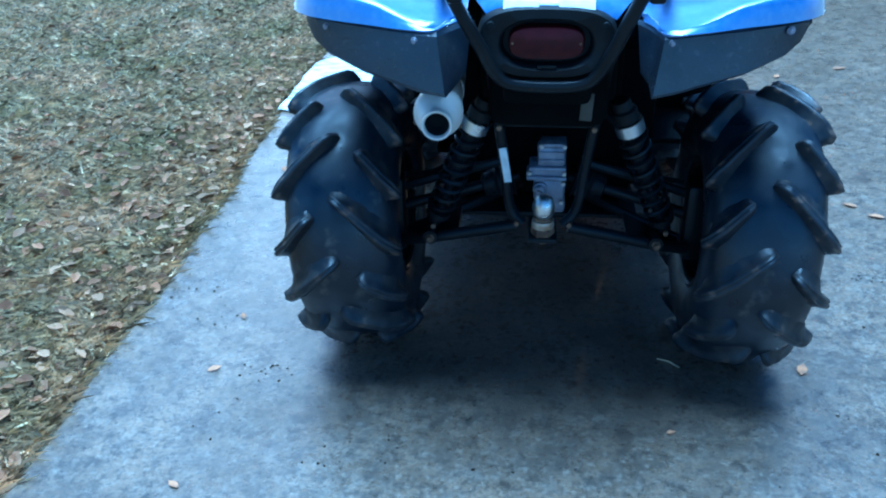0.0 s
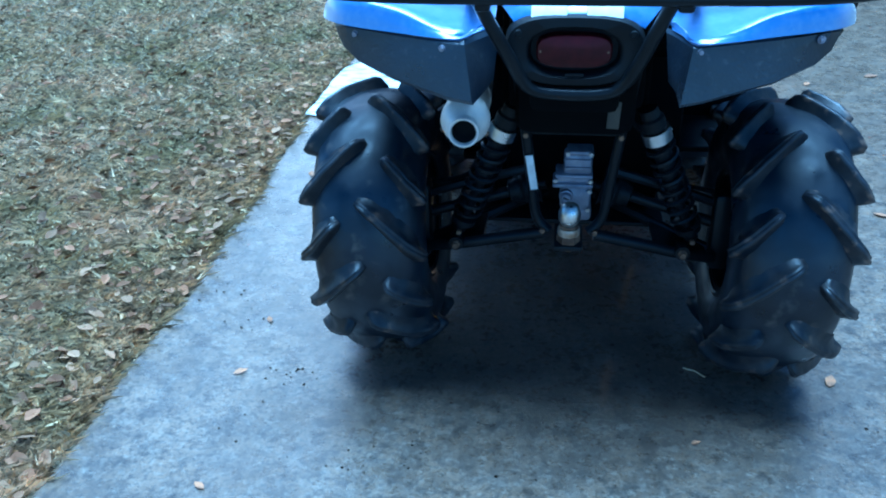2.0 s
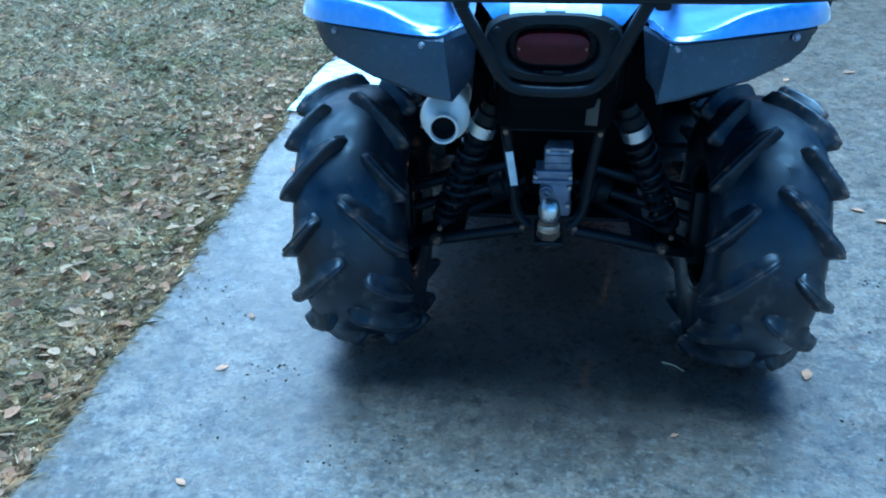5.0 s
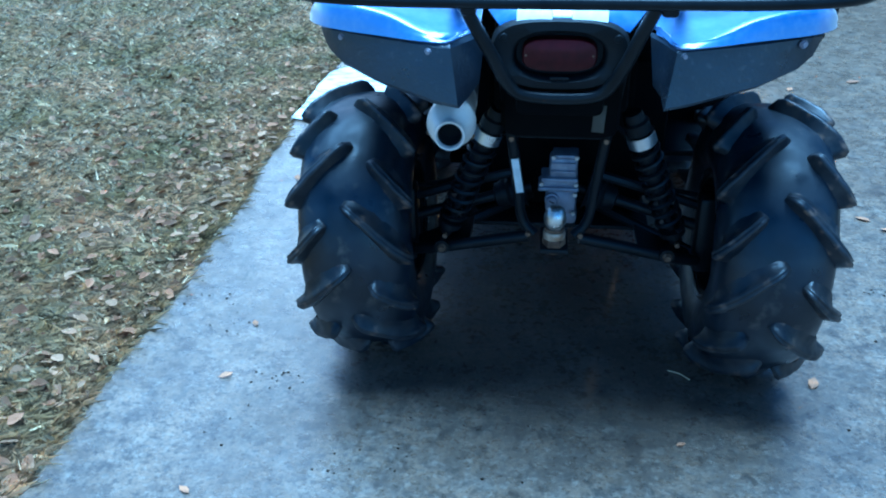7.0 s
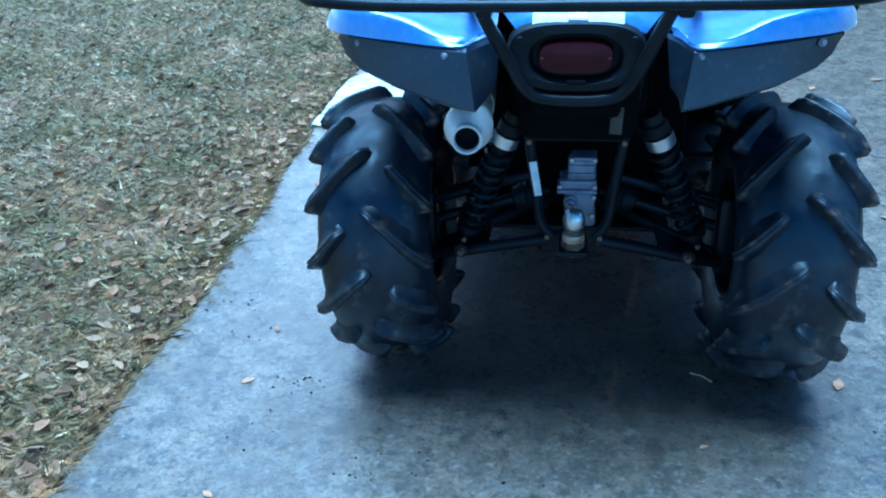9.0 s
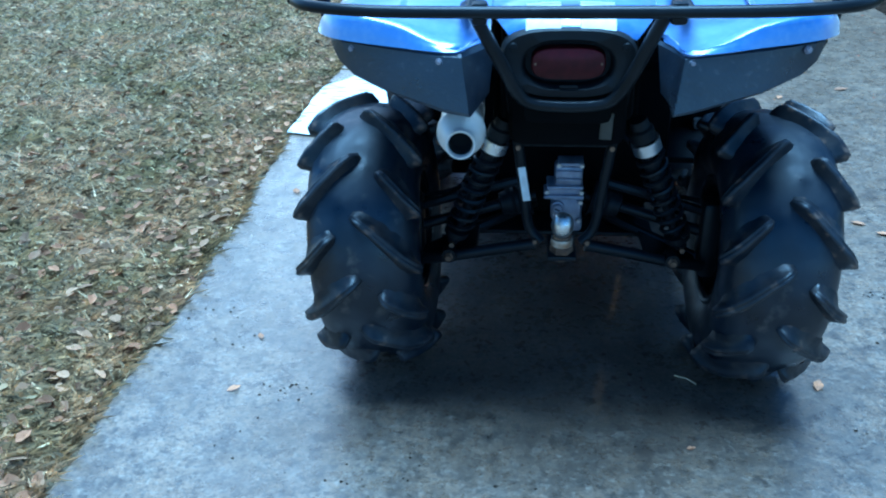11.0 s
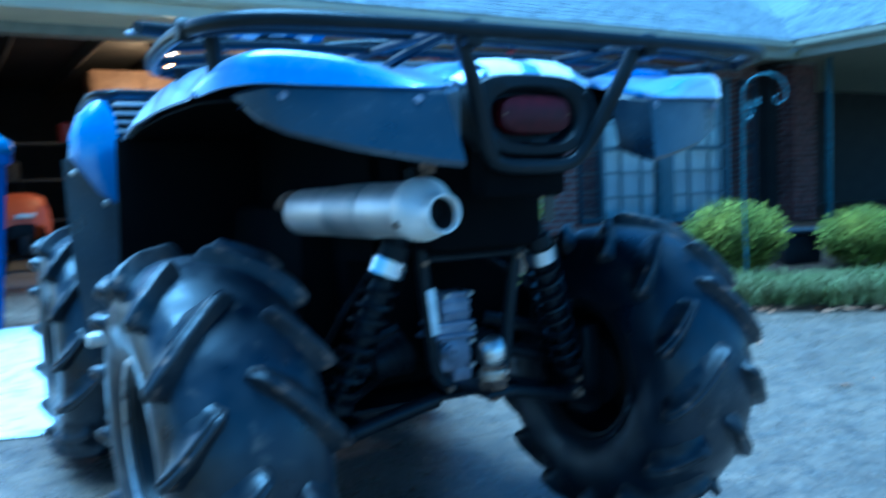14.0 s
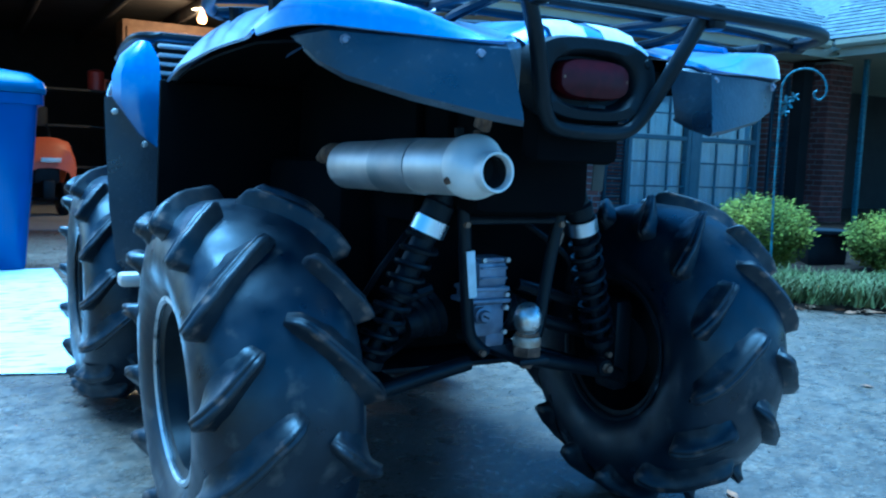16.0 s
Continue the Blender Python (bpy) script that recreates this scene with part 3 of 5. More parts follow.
def wheel(at, side, w, phase, camber=0.0, lip_material=None):
    """A wheel: dark steel rim with a worn bright lip, hub nuts and a mud tyre."""
    rp = [(0.150, -0.104 * w), (0.170, -0.104 * w), (0.170, -0.096 * w), (0.152, -0.098 * w), (0.148, -0.03), (0.140, 0.0), (0.146, 0.06 * w), (0.152, 0.098 * w), (0.170, 0.098 * w), (0.170, 0.104 * w), (0.164, 0.106 * w),
          (0.146, 0.098 * w), (0.140, 0.06), (0.133, 0.045), (0.070, 0.040), (0.060, 0.052), (0.036, 0.052), (0.034, 0.070), (0, 0.072), (0, 0.030), (0.06, 0.028), (0.13, 0.030), (0.136, -0.02), (0.142, -0.09 * w)]
    rp = [(r * 0.925, h) for r, h in rp]
    rim = part("wheel", lathe(rp, 40, pose(0, 0, 0, 0, 90 * side, 0)), STEEL, quad, "black steel wheel with worn rim edge")
    rim.matrix_basis = pose(*at, 0, camber, 0)
    lip_prof = [(0.155, 0.103), (0.1595, 0.106), (0.1605, 0.112), (0.1535, 0.114), (0.148, 0.110), (0.150, 0.104)]
    part("rim_lip", lathe([(r, h * w) for r, h in lip_prof], 48, pose(0, 0, 0, 0, 90 * side, 0), closed=True), lip_material or LIP, rim, "scuffed metal rim lip")
    part("inner_rim_lip", lathe([(r, h * w) for r, h in lip_prof], 48, pose(0, 0, 0, 0, -90 * side, 0), closed=True), LIP_DARK, rim, "dark scuffed inner rim lip")
    tyre = part("tyre", tyre_mesh(w), RUBBER, quad, "muddy black rubber tyre with deep curved lugs")
    tyre.matrix_basis = pose(*at, 0, camber, 0)
    for s in (1, -1):
        kinds = {}
        for i in range(LUGS):
            a = 2 * math.pi * i / LUGS + phase
            if i % 2 not in kinds:
                kinds[i % 2] = lug = part("lug", lug_mesh(w, s, 0.26 * ((i + (s < 0)) % 2)), LUG, tyre, sharp=70)
            else:
                lug = new("lug", kinds[i % 2].data)
                lug.parent = tyre
            lug.matrix_basis = pose(0, 0, 0, math.degrees(a))
    for k in range(4):
        a = k * math.pi / 2 + 0.4
        part("wheel_nut", lathe([(0, 0.066), (0.008, 0.066), (0.009, 0.05), (0.009, 0.036)], 6, pose(0, 0, 0, 0, 90 * side, 0) @ pose(0.05 * math.cos(a), 0.05 * math.sin(a), 0)), RUSTY, rim)


AX = 0.3455
wheel((-0.455, 0.035, AX), -1, 1.02, 0.147, -2.5)
wheel((0.473, 0.012, AX), 1, 0.98, -0.05, 1.0)
wheel((-0.485, 1.25, AX), -1, 0.86, 0.31, 0.0, LIP_DARK)
wheel((0.485, 1.25, AX), 1, 0.86, 0.05, 0.0, LIP_DARK)


def rear_fender(k):
    """Blue rear fender arch with an arched crest and a rolled outer edge; k: -1 and 1 for the two sides."""
    vx = 0.214 if k < 0 else 0.200          # the corner where the rear face folds in
    xs = (0.160, (0.160 + vx) / 2, vx, 0.27, 0.33, 0.40, 0.450, 0.485, 0.505)
    lip_y = (-0.338, -0.365, -0.390, -0.376, -0.356, -0.334, -0.314, -0.270, -0.215)
    lip_z = (0.916, 0.911, 0.905, 0.906, 0.909, 0.912, 0.915, 0.913, 0.906)
    rise = (0.012, 0.006, 0.004, 0.016, 0.034, 0.042, 0.040, 0.030, 0.012)
    rows = [[(k * x, y, z) for x, y, z in zip(xs, lip_y, lip_z)], [(k * x, y + 0.010, z + 0.85 * r) for x, y, z, r in zip(xs, lip_y, lip_z, rise)], [(k * (x - 0.004), y + 0.030, z + r + 0.004) for x, y, z, r in zip(xs, lip_y, lip_z, rise)]]
    for y, c, e, ox in ((-0.17, 0.968, 0.908, 0.505), (-0.05, 0.978, 0.910, 0.502), (0.10, 0.986, 0.912, 0.497), (0.25, 0.986, 0.910, 0.490), (0.36, 0.980, 0.910, 0.484), (0.45, 0.964, 0.905, 0.478), (0.53, 0.942, 0.896, 0.474), (0.60, 0.912, 0.876, 0.470)):
        rows.append([(k * (0.160 + (ox - 0.160) * (x - 0.160) / 0.345), y, c + (e - c) * d) for x, d in zip(xs, (0.05, 0.0, 0.0, -0.02, 0.0, 0.02, 0.12, 0.55, 1.0))])
    rows = [smooth_path(r, 3) for r in rows]
    rows = [list(r) for r in zip(*[smooth_path(c, 3) for c in zip(*rows)])]
    fen = part("rear_fender", shell(rows, 0.005), BLUE, quad, "glossy scratched blue plastic rear fender", sharp=50)
    # blue side cover rising to the saddle
    part("side_cover", shell([smooth_path([(k * (0.27 - 0.02 * f), y, zb), (k * 0.235, y, zb + 0.6 * (zt - zb)), (k * 0.165, y, zt)], 4) for f, y, zb, zt in ((0, 0.10, 0.968, 1.000), (0.3, 0.25, 0.968, 1.012), (0.6, 0.45, 0.950, 1.005), (0.9, 0.62, 0.922, 1.00), (1.0, 0.75, 0.90, 1.02))], 0.005), BLUE, quad, "glossy blue side cover below the saddle", sharp=50)
    # raised rib along the crest
    part("fender_rib", tube(smooth_path([(k * 0.33, -0.29, 0.955), (k * 0.33, -0.2, 0.971), (k * 0.33, -0.08, 0.976)], 4), 0.010, 8, flat=0.5), BLUE, fen)
    # faded black guard below the blue lip, folded round the corner
    topc = [(0.470, -0.262, 0.902), (0.462, -0.282, 0.906), (0.440, -0.308, 0.912), (0.34, -0.350, 0.909), (vx + 0.010, -0.386, 0.905), (vx - 0.006, -0.388, 0.905), (0.168, -0.350, 0.913), (0.150, -0.335, 0.918)]
    botc = [(0.458, -0.258, 0.880), (0.445, -0.276, 0.862), (0.415, -0.300, 0.842), (0.34, -0.338, 0.818), (vx + 0.018, -0.380, 0.794), (vx - 0.022, -0.388, 0.788), (0.176, -0.345, 0.800), (0.162, -0.32, 0.815)]
    botc = [(x, y - 0.026, z + 0.008) for x, y, z in botc]          # the face leans out below and catches the sky
    rows = []
    for f in (0, 0.08, 0.35, 0.7, 0.94, 1.0):
        rows.append([(k * (a[0] + (b[0] - a[0]) * f), a[1] + (b[1] - a[1]) * f + (0.006 if f in (0, 1.0) else 0), a[2] + (b[2] - a[2]) * f) for a, b in zip(topc, botc)])
    guard = part("fender_guard", shell(rows, 0.006), TRIM, quad, "faded scuffed black plastic fender guard", sharp=25)
    for x, y, z in ((0.420, -0.322, 0.898), (0.246 if k < 0 else 0.206, -0.386, 0.889)):
        part("screw", lathe([(0, 0.006), (0.004, 0.0055), (0.0045, 0.002), (0.007, 0.0030), (0.0082, 0.0)], 14, pose(k * x, y, z, 90, 0, k * 18)), CAST, guard, "dull metal push screw")
    for i, (x, z, l) in enumerate(((0.335, 0.862, 0.05), (0.285, 0.848, 0.03))):
        part("embossed_mark", box((l, 0.0012, 0.009), (k * x, -0.3480 - (0.335 - x) * 0.33, z), 0.0005, (0, -k * 16, k * 18)), TRIM, guard)
    # black inner liner and side plate
    rows = []
    for y, c, e, ox in ((-0.30, 0.918, 0.900, 0.47), (-0.26, 0.938, 0.902, 0.490), (-0.17, 0.960, 0.908, 0.505), (-0.05, 0.970, 0.910, 0.502), (0.10, 0.978, 0.912, 0.497), (0.25, 0.978, 0.910, 0.490), (0.36, 0.970, 0.910, 0.484), (0.45, 0.954, 0.905, 0.478), (0.53, 0.932, 0.896, 0.474), (0.60, 0.902, 0.876, 0.470)):
        rows.append([(k * x, y + 0.01, z - 0.012) for x, z in ((0.165, c), (0.25, c), (0.34, c), (ox - 0.07, c - 0.012), (ox - 0.014, e + 0.006))])
    part("inner_fender", shell(rows, 0.004), SHADE_LINER, quad, "matt black inner fender liner")
    part("side_panel", box((0.016, 0.84, 0.34), (k * 0.155, 0.38, 0.80), 0.004), SHADE_LINER, quad, "black plastic side panel")
    # made wide to shut out light and view through the gap
    part("front_splash_panel", box((0.34, 0.016, 0.57), (k * 0.32, 0.595, 0.615), 0.004, (8, 0, 0)), SHADE_LINER, quad, "black splash panel widened to block light and view")


for k in (-1, 1):
    rear_fender(k)

# tail body: blue top with white blocks, black bezel and red lens
rows = []
for y, z, hw in ((-0.340, 0.934, 0.115), (-0.328, 0.951, 0.130), (-0.29, 0.967, 0.150), (-0.20, 0.978, 0.165), (-0.06, 0.976, 0.165), (0.08, 0.966, 0.165)):
    rows.append([(hw * f, y + 0.02 * f * f, z - 0.020 * abs(f) ** 3) for f in (-1, -0.75, -0.5, -0.25, 0, 0.25, 0.5, 0.75, 1)])
tail = part("tail_cowl", shell(rows, 0.006), BLUE, quad, "glossy blue tail cowl with two white blocks")
for x0, x1 in ((-0.090, -0.026), (0.010, 0.074)):
    rows = [[(x0 + (x1 - x0) * f, y, z + 0.0025 - 0.020 * abs((x0 + (x1 - x0) * f) / hw) ** 3) for f in (0, 0.5, 1)] for y, z, hw in ((-0.339, 0.938, 0.118), (-0.327, 0.953, 0.130), (-0.289, 0.968, 0.150), (-0.262, 0.971, 0.156))]
    part("white_block", shell(rows, 0.0015), TAGWHITE, tail, "white decal block")


def oval(w, h, n, cx, cz, p=2.6):
    out = []
    for i in range(n):
        a = 2 * math.pi * i / n
        c, s = math.cos(a), math.sin(a)
        out.append((cx + w * math.copysign(abs(c) ** (2 / p), c), cz + h * math.copysign(abs(s) ** (2 / p), s)))
    return out


n_o = 40
outer = []
for x, z in oval(0.128, 0.066, n_o, -0.010, 0.876, 3.0):
    outer.append((-0.010 + (x + 0.010) * (1.0 if z > 0.868 else 1.0 - 3.0 * (0.868 - z)), z))
bez = bmesh.new()
loops = []
for pts_, y in ((outer, -0.300), (outer, -0.335), ([(x * 0.96 - 0.0004, 0.868 + (z - 0.868) * 0.94) for x, z in outer], -0.346), (oval(0.090, 0.048, n_o, -0.010, 0.874), -0.348), (oval(0.084, 0.042, n_o, -0.010, 0.874), -0.342), (oval(0.080, 0.039, n_o, -0.010, 0.874), -0.318)):
    loops.append([bez.verts.new((x, y, z)) for x, z in pts_])
for A, B in zip(loops, loops[1:]):
    for i in range(n_o):
        bez.faces.new((A[i], A[(i + 1) % n_o], B[(i + 1) % n_o], B[i]))
lamp_house = part("tail_lamp", bez, BLACK, quad, "black plastic tail lamp bezel", sharp=50)
lens = bmesh.new()
loops = [[lens.verts.new((x, y, z)) for x, z in oval(w, h, n_o, -0.010, 0.876, 3.2)] for w, h, y in ((0.069, 0.031, -0.316), (0.069, 0.031, -0.338), (0.066, 0.0285, -0.347), (0.045, 0.018, -0.352), (0.02, 0.008, -0.3535))]
for A, B in zip(loops, loops[1:]):
    for i in range(n_o):
        lens.faces.new((A[i], A[(i + 1) % n_o], B[(i + 1) % n_o], B[i]))
lens.faces.new(loops[-1])
part("lens", lens, RED, lamp_house, "dark red plastic lens")
part("lamp_back", plate(oval(0.082, 0.041, 30, -0.010, 0.874), 0.006, pose(0, -0.318, 0)), BLACK, lamp_house)
for x in (-0.071, 0.051):
    part("lens_screw", lathe([(0, 0.003), (0.0024, 0.0025), (0.0032, 0)], 10, pose(x, -0.346, 0.876, 90, 0, 0)), RUSTY, lamp_house, "small rusty screw")
part("lamp_mark", box((0.034, 0.002, 0.005), (-0.008, -0.349, 0.834), 0.0008), BLACK, lamp_house)
for x in (-0.112, 0.094):
    part("bezel_bolt", lathe([(0, 0.007), (0.007, 0.006), (0.009, 0)], 12, pose(x, -0.344, 0.908, 90, 0, 0)), BLACK, lamp_house)

# tubular guard loop under the lamp, and rear rack
part("guard_loop", tube(smooth_path([(-0.186, -0.400, 0.986), (-0.155, -0.385, 0.925), (-0.125, -0.362, 0.865), (-0.102, -0.345, 0.820), (-0.075, -0.338, 0.799), (-0.01, -0.340, 0.794), (0.055, -0.338, 0.798), (0.084, -0.345, 0.818), (0.108, -0.362, 0.865), (0.130, -0.385, 0.925), (0.155, -0.400, 0.986)], 5), 0.0125, 12), STEEL, quad, "black steel guard loop below the tail lamp")
RZ = 0.988
half = [(0.0, -0.424, RZ - 0.002), (0.30, -0.418, RZ - 0.002), (0.45, -0.392, RZ), (0.515, -0.335, RZ), (0.537, -0.25, RZ), (0.532, -0.10, RZ), (0.515, 0.03, RZ), (0.480, 0.145, RZ + 0.004), (0.41, 0.235, RZ + 0.010), (0.28, 0.268, RZ + 0.013), (0.0, 0.275, RZ + 0.014)]
loop = half + [(-x, y, z) for x, y, z in half[-2:0:-1]]
rack = part("rear_rack", tube(smooth_path(loop + loop[:1], 4)[:-1], 0.0112, 10, closed=True), STEEL, quad, "black tubular steel rear rack")
for y, w in ((-0.27, 0.535), (-0.13, 0.533), (0.01, 0.518), (0.14, 0.482)):
    part("rack_bar", tube(smooth_path([(-w, y, RZ), (-0.40, y, RZ + 0.010), (-0.2, y, RZ + 0.012), (0.2, y, RZ + 0.012), (0.40, y, RZ + 0.010), (w, y, RZ)], 3), 0.0080, 8), STEEL, rack)
for x in (-0.19, 0.19):
    part("rack_rail", tube([(x, -0.412, RZ), (x, -0.2, RZ + 0.008), (x, 0.270, RZ + 0.014)], 0.0080, 8), STEEL, rack)
    part("rack_stay", tube(smooth_path([(x * 1.0, -0.38, RZ - 0.003), (x * 1.1, -0.25, 0.965), (x * 0.9, -0.10, 0.955)], 4), 0.0085, 8), STEEL, rack)
    part("rack_clamp", box((0.030, 0.036, 0.040), (x * 0.90, -0.406, RZ - 0.006), 0.008), STEEL, rack)
for x, y in ((-0.49, -0.24), (0.49, -0.24), (-0.46, 0.06), (0.46, 0.06)):
    part("rack_foot", tube([(x, y, RZ), (x * 0.985, y + 0.01, 0.925)], 0.013, 8), BLACK, rack)
for x in (-0.537, 0.537):
    part("rack_plug", lathe([(0, 0.014), (0.015, 0.012), (0.017, 0.0), (0.015, -0.010), (0, -0.012)], 12, pose(x, -0.275, RZ, 0, 90, 0)), BLACK, rack)

# muffler
m_can = Matrix.Translation((-0.212, -0.338, 0.735)) @ Euler((radians(-91), 0, radians(3))).to_matrix().to_4x4()
can = part("muffler", lathe([(0, 0.46), (0.028, 0.46), (0.041, 0.44), (0.0440, 0.43), (0.0440, 0.0), (0.042, -0.004)], 36, m_can), ALU_DULL, quad, "round dull aluminium muffler")
def low_lathe(profile, n, drop=0.007):
    """Turned ring whose axis sinks towards the outlet end."""
    bm, back = lathe(profile, n, m_can), m_can.inverted()
    for v in bm.verts:
        p = back @ v.co
        f = min(1.0, max(0.0, (-0.002 - p.z) / 0.022))
        v.co = m_can @ Vector((p.x, p.y + drop * f, p.z))
    return bm


part("end_cap", low_lathe([(0.0442, 0.028), (0.0474, 0.027), (0.0484, 0.020), (0.0484, 0.006), (0.0472, 0.000), (0.0425, -0.009), (0.0368, -0.018), (0.0318, -0.025), (0.0300, -0.030)], 40), CAP, can, "satin aluminium end cap")
part("outlet", low_lathe([(0.0300, -0.029), (0.0295, -0.037), (0.0300, -0.044), (0.0288, -0.0475), (0.0258, -0.0475), (0.0238, -0.044), (0.0236, -0.030)], 36), CAP, can, "bright rolled outlet pipe")
part("bore", low_lathe([(0.0236, -0.036), (0.0230, -0.030), (0.0230, -0.026)], 32), HOLE, can)
part("bore_end", low_lathe([(0.0231, -0.026), (0.0228, -0.006), (0, -0.004)], 32, 0.0072), HOLE, can)
part("heat_shield", lathe([(0.0445, 0.15), (0.0457, 0.15), (0.0457, 0.27), (0.0445, 0.27)], 36, m_can), SLEEVE, can, "slightly darker band round the muffler")
for a in (0.6, 2.7, 4.8):
    part("cap_bolt", lathe([(0, 0.006), (0.005, 0.006), (0.006, 0)], 8, m_can @ pose(0.0475 * math.cos(a), 0.0475 * math.sin(a), 0.014, 0, 90, math.degrees(a)) @ pose(0, 0, 0)), RUSTY, can)
part("muffler_bracket", box((0.014, 0.03, 0.022), (-0.206, -0.335, 0.800), 0.003, (20, 0, 0)), RUSTY, can)
part("header_pipe", tube(smooth_path([(-0.23, 0.11, 0.744), (-0.21, 0.25, 0.745), (-0.14, 0.48, 0.70), (-0.10, 0.62, 0.60)], 5), 0.022, 12), RUSTY, can, "heat-stained exhaust pipe")


def shock(k, xt, xb):
    """Coil-over shock: black spring, body and a bright collar."""
    a, b = Vector((k * xt, -0.100, 0.672)), Vector((k * xb, -0.045, 0.355))
    ax = b - a
    m = Matrix.Translation(a) @ ax.to_track_quat("Z", "Y").to_matrix().to_4x4()
    L_ = ax.length
    body = part("shock_absorber", lathe([(0, -0.02), (0.02, -0.02), (0.022, 0.0), (0.028, 0.005), (0.028, 0.03), (0.021, 0.034), (0.021, L_ * 0.55), (0.012, L_ * 0.56), (0.012, L_ - 0.04), (0.030, L_ - 0.04), (0.030, L_ - 0.025), (0.016, L_ - 0.02), (0.016, L_), (0, L_)], 20, m), BLACK, quad, "black rear shock absorber with coil spring")
    part("collar", lathe([(0.0285, 0.034), (0.0325, 0.034), (0.0325, 0.062), (0.0285, 0.062)], 24, m, closed=True), ALU, body, "bright silver collar")
    turns, pts_ = 8.5, []
    for i in range(int(turns * 14) + 1):
        f = i / (turns * 14)
        an = f * turns * 2 * math.pi
        pts_.append(m @ Vector((0.0295 * math.cos(an), 0.0295 * math.sin(an), 0.066 + f * (L_ - 0.11))))
    part("spring", tube(pts_, 0.0056, 6), STEEL, body)
    part("shock_bolt", lathe([(0, 0.020), (0.0065, 0.020), (0.0072, 0.012), (0.005, 0.012), (0.005, -0.02)], 6, Matrix.Translation(b) @ pose(0, -0.01, 0, 90, 0, 0)), RUSTY, body)


shock(-1, 0.139, 0.262)
shock(1, 0.163, 0.290)

# suspension arms, axles, knuckles
for k in (-1, 1):
    arm = part("suspension_arm", tube(smooth_path([(k * 0.06, -0.085, 0.372), (k * 0.16, -0.078, 0.350), (k * 0.27, -0.065, 0.322), (k * 0.345, -0.04, 0.300)], 4), 0.015, 10), STEEL, quad, "black steel lower suspension arm")
    part("arm_brace", tube(smooth_path([(k * 0.06, 0.16, 0.372), (k * 0.20, 0.07, 0.340), (k * 0.345, 0.0, 0.300)], 4), 0.014, 8), STEEL, arm)
    part("arm_gusset", shell([[(k * 0.20, -0.07, 0.345), (k * 0.33, -0.05, 0.312)], [(k * 0.20, 0.06, 0.345), (k * 0.33, 0.0, 0.312)]], 0.006), STEEL, arm)
    part("arm_bush", lathe([(0, -0.022), (0.017, -0.022), (0.018, -0.018), (0.018, 0.018), (0.017, 0.022), (0, 0.022)], 14, pose(k * 0.268, -0.068, 0.333, 90, 0, 0)), STEEL, arm)
    part("bush_bolt", lathe([(0, 0.010), (0.0075, 0.010), (0.0085, 0.002), (0.011, 0.001), (0.011, -0.004), (0, -0.004)], 6, pose(k * 0.268, -0.093, 0.333, 90, 0, 0)), RUSTY, arm, "rusty bolt")
    part("upper_arm", tube(smooth_path([(k * 0.10, 0.0, 0.50), (k * 0.24, 0.0, 0.46), (k * 0.35, 0.0, 0.425)], 4), 0.012, 8), STEEL, quad)
    part("knuckle", box((0.05, 0.07, 0.20), (k * 0.362, 0, 0.36), 0.015), STEEL, quad)
    part("axle_shaft", tube([(k * 0.06, 0.03, 0.45), (k * 0.36, 0.0, 0.37)], 0.014, 10), STEEL, quad)
    bootp = [(0.020 + (0.016 if i % 2 else 0.024) * (1 - i / 10) + 0.004, i * 0.009) for i in range(9)]
    part("axle_boot", lathe([(0, 0)] + bootp + [(0, 0.081)], 16, Matrix.Translation((k * 0.075, 0.03, 0.446)) @ Vector((k * 0.285, -0.03, -0.076)).to_track_quat("Z", "Y").to_matrix().to_4x4()), BLACK, quad)
    part("brake_disc", lathe([(0, -0.003), (0.075, -0.003), (0.075, 0.003), (0, 0.003)], 28, pose(k * 0.395, 0, AX, 0, 90, 0)), STEEL, quad)

# gear case, frame, hitch
gear = part("gear_case", box((0.066, 0.060, 0.052), (0.016, -0.010, 0.527), 0.010), CAST, quad, "dull cast aluminium gear case with stepped flanges")
for z, w, d, x in ((0.556, 0.060, 0.056, 0.020), (0.500, 0.086, 0.072, 0.008), (0.477, 0.094, 0.076, 0.006)):
    part("case_flange", box((w, d, 0.010), (x, -0.012, z), 0.004), CAST, gear)
part("case_waist", box((0.080, 0.060, 0.026), (0.008, -0.010, 0.489), 0.006), CAST, gear)
part("case_lower", box((0.074, 0.056, 0.070), (0.014, -0.010, 0.439), 0.014), CAST, gear)
part("case_foot", box((0.046, 0.050, 0.040), (0.030, -0.010, 0.400), 0.010), CAST, gear)
for z in (0.521, 0.541):
    part("case_rib", box((0.058, 0.010, 0.0045), (0.016, -0.041, z), 0.0015), CAST, gear)
cap_ = part("filler_cap", lathe([(0, 0.016), (0.010, 0.016), (0.0125, 0.013), (0.0125, 0.006), (0.0165, 0.005), (0.0165, -0.010), (0, -0.010)], 20, pose(-0.008, -0.042, 0.449, 90, 0, 0)), CAST, gear, "round cast plug")
part("plug_slot", box((0.014, 0.003, 0.003), (-0.008, -0.059, 0.449), 0.0006, (0, 25, 0)), BLACK, cap_)
for x, z in ((-0.034, 0.488), (0.047, 0.488), (0.044, 0.415), (0.046, 0.463), (-0.008, 0.556), (0.045, 0.556)):
    part("case_bolt", lathe([(0, 0.007), (0.0052, 0.007), (0.006, 0)], 6, pose(x, -0.040, z, 90, 0, 0)), ALU_DULL, gear)
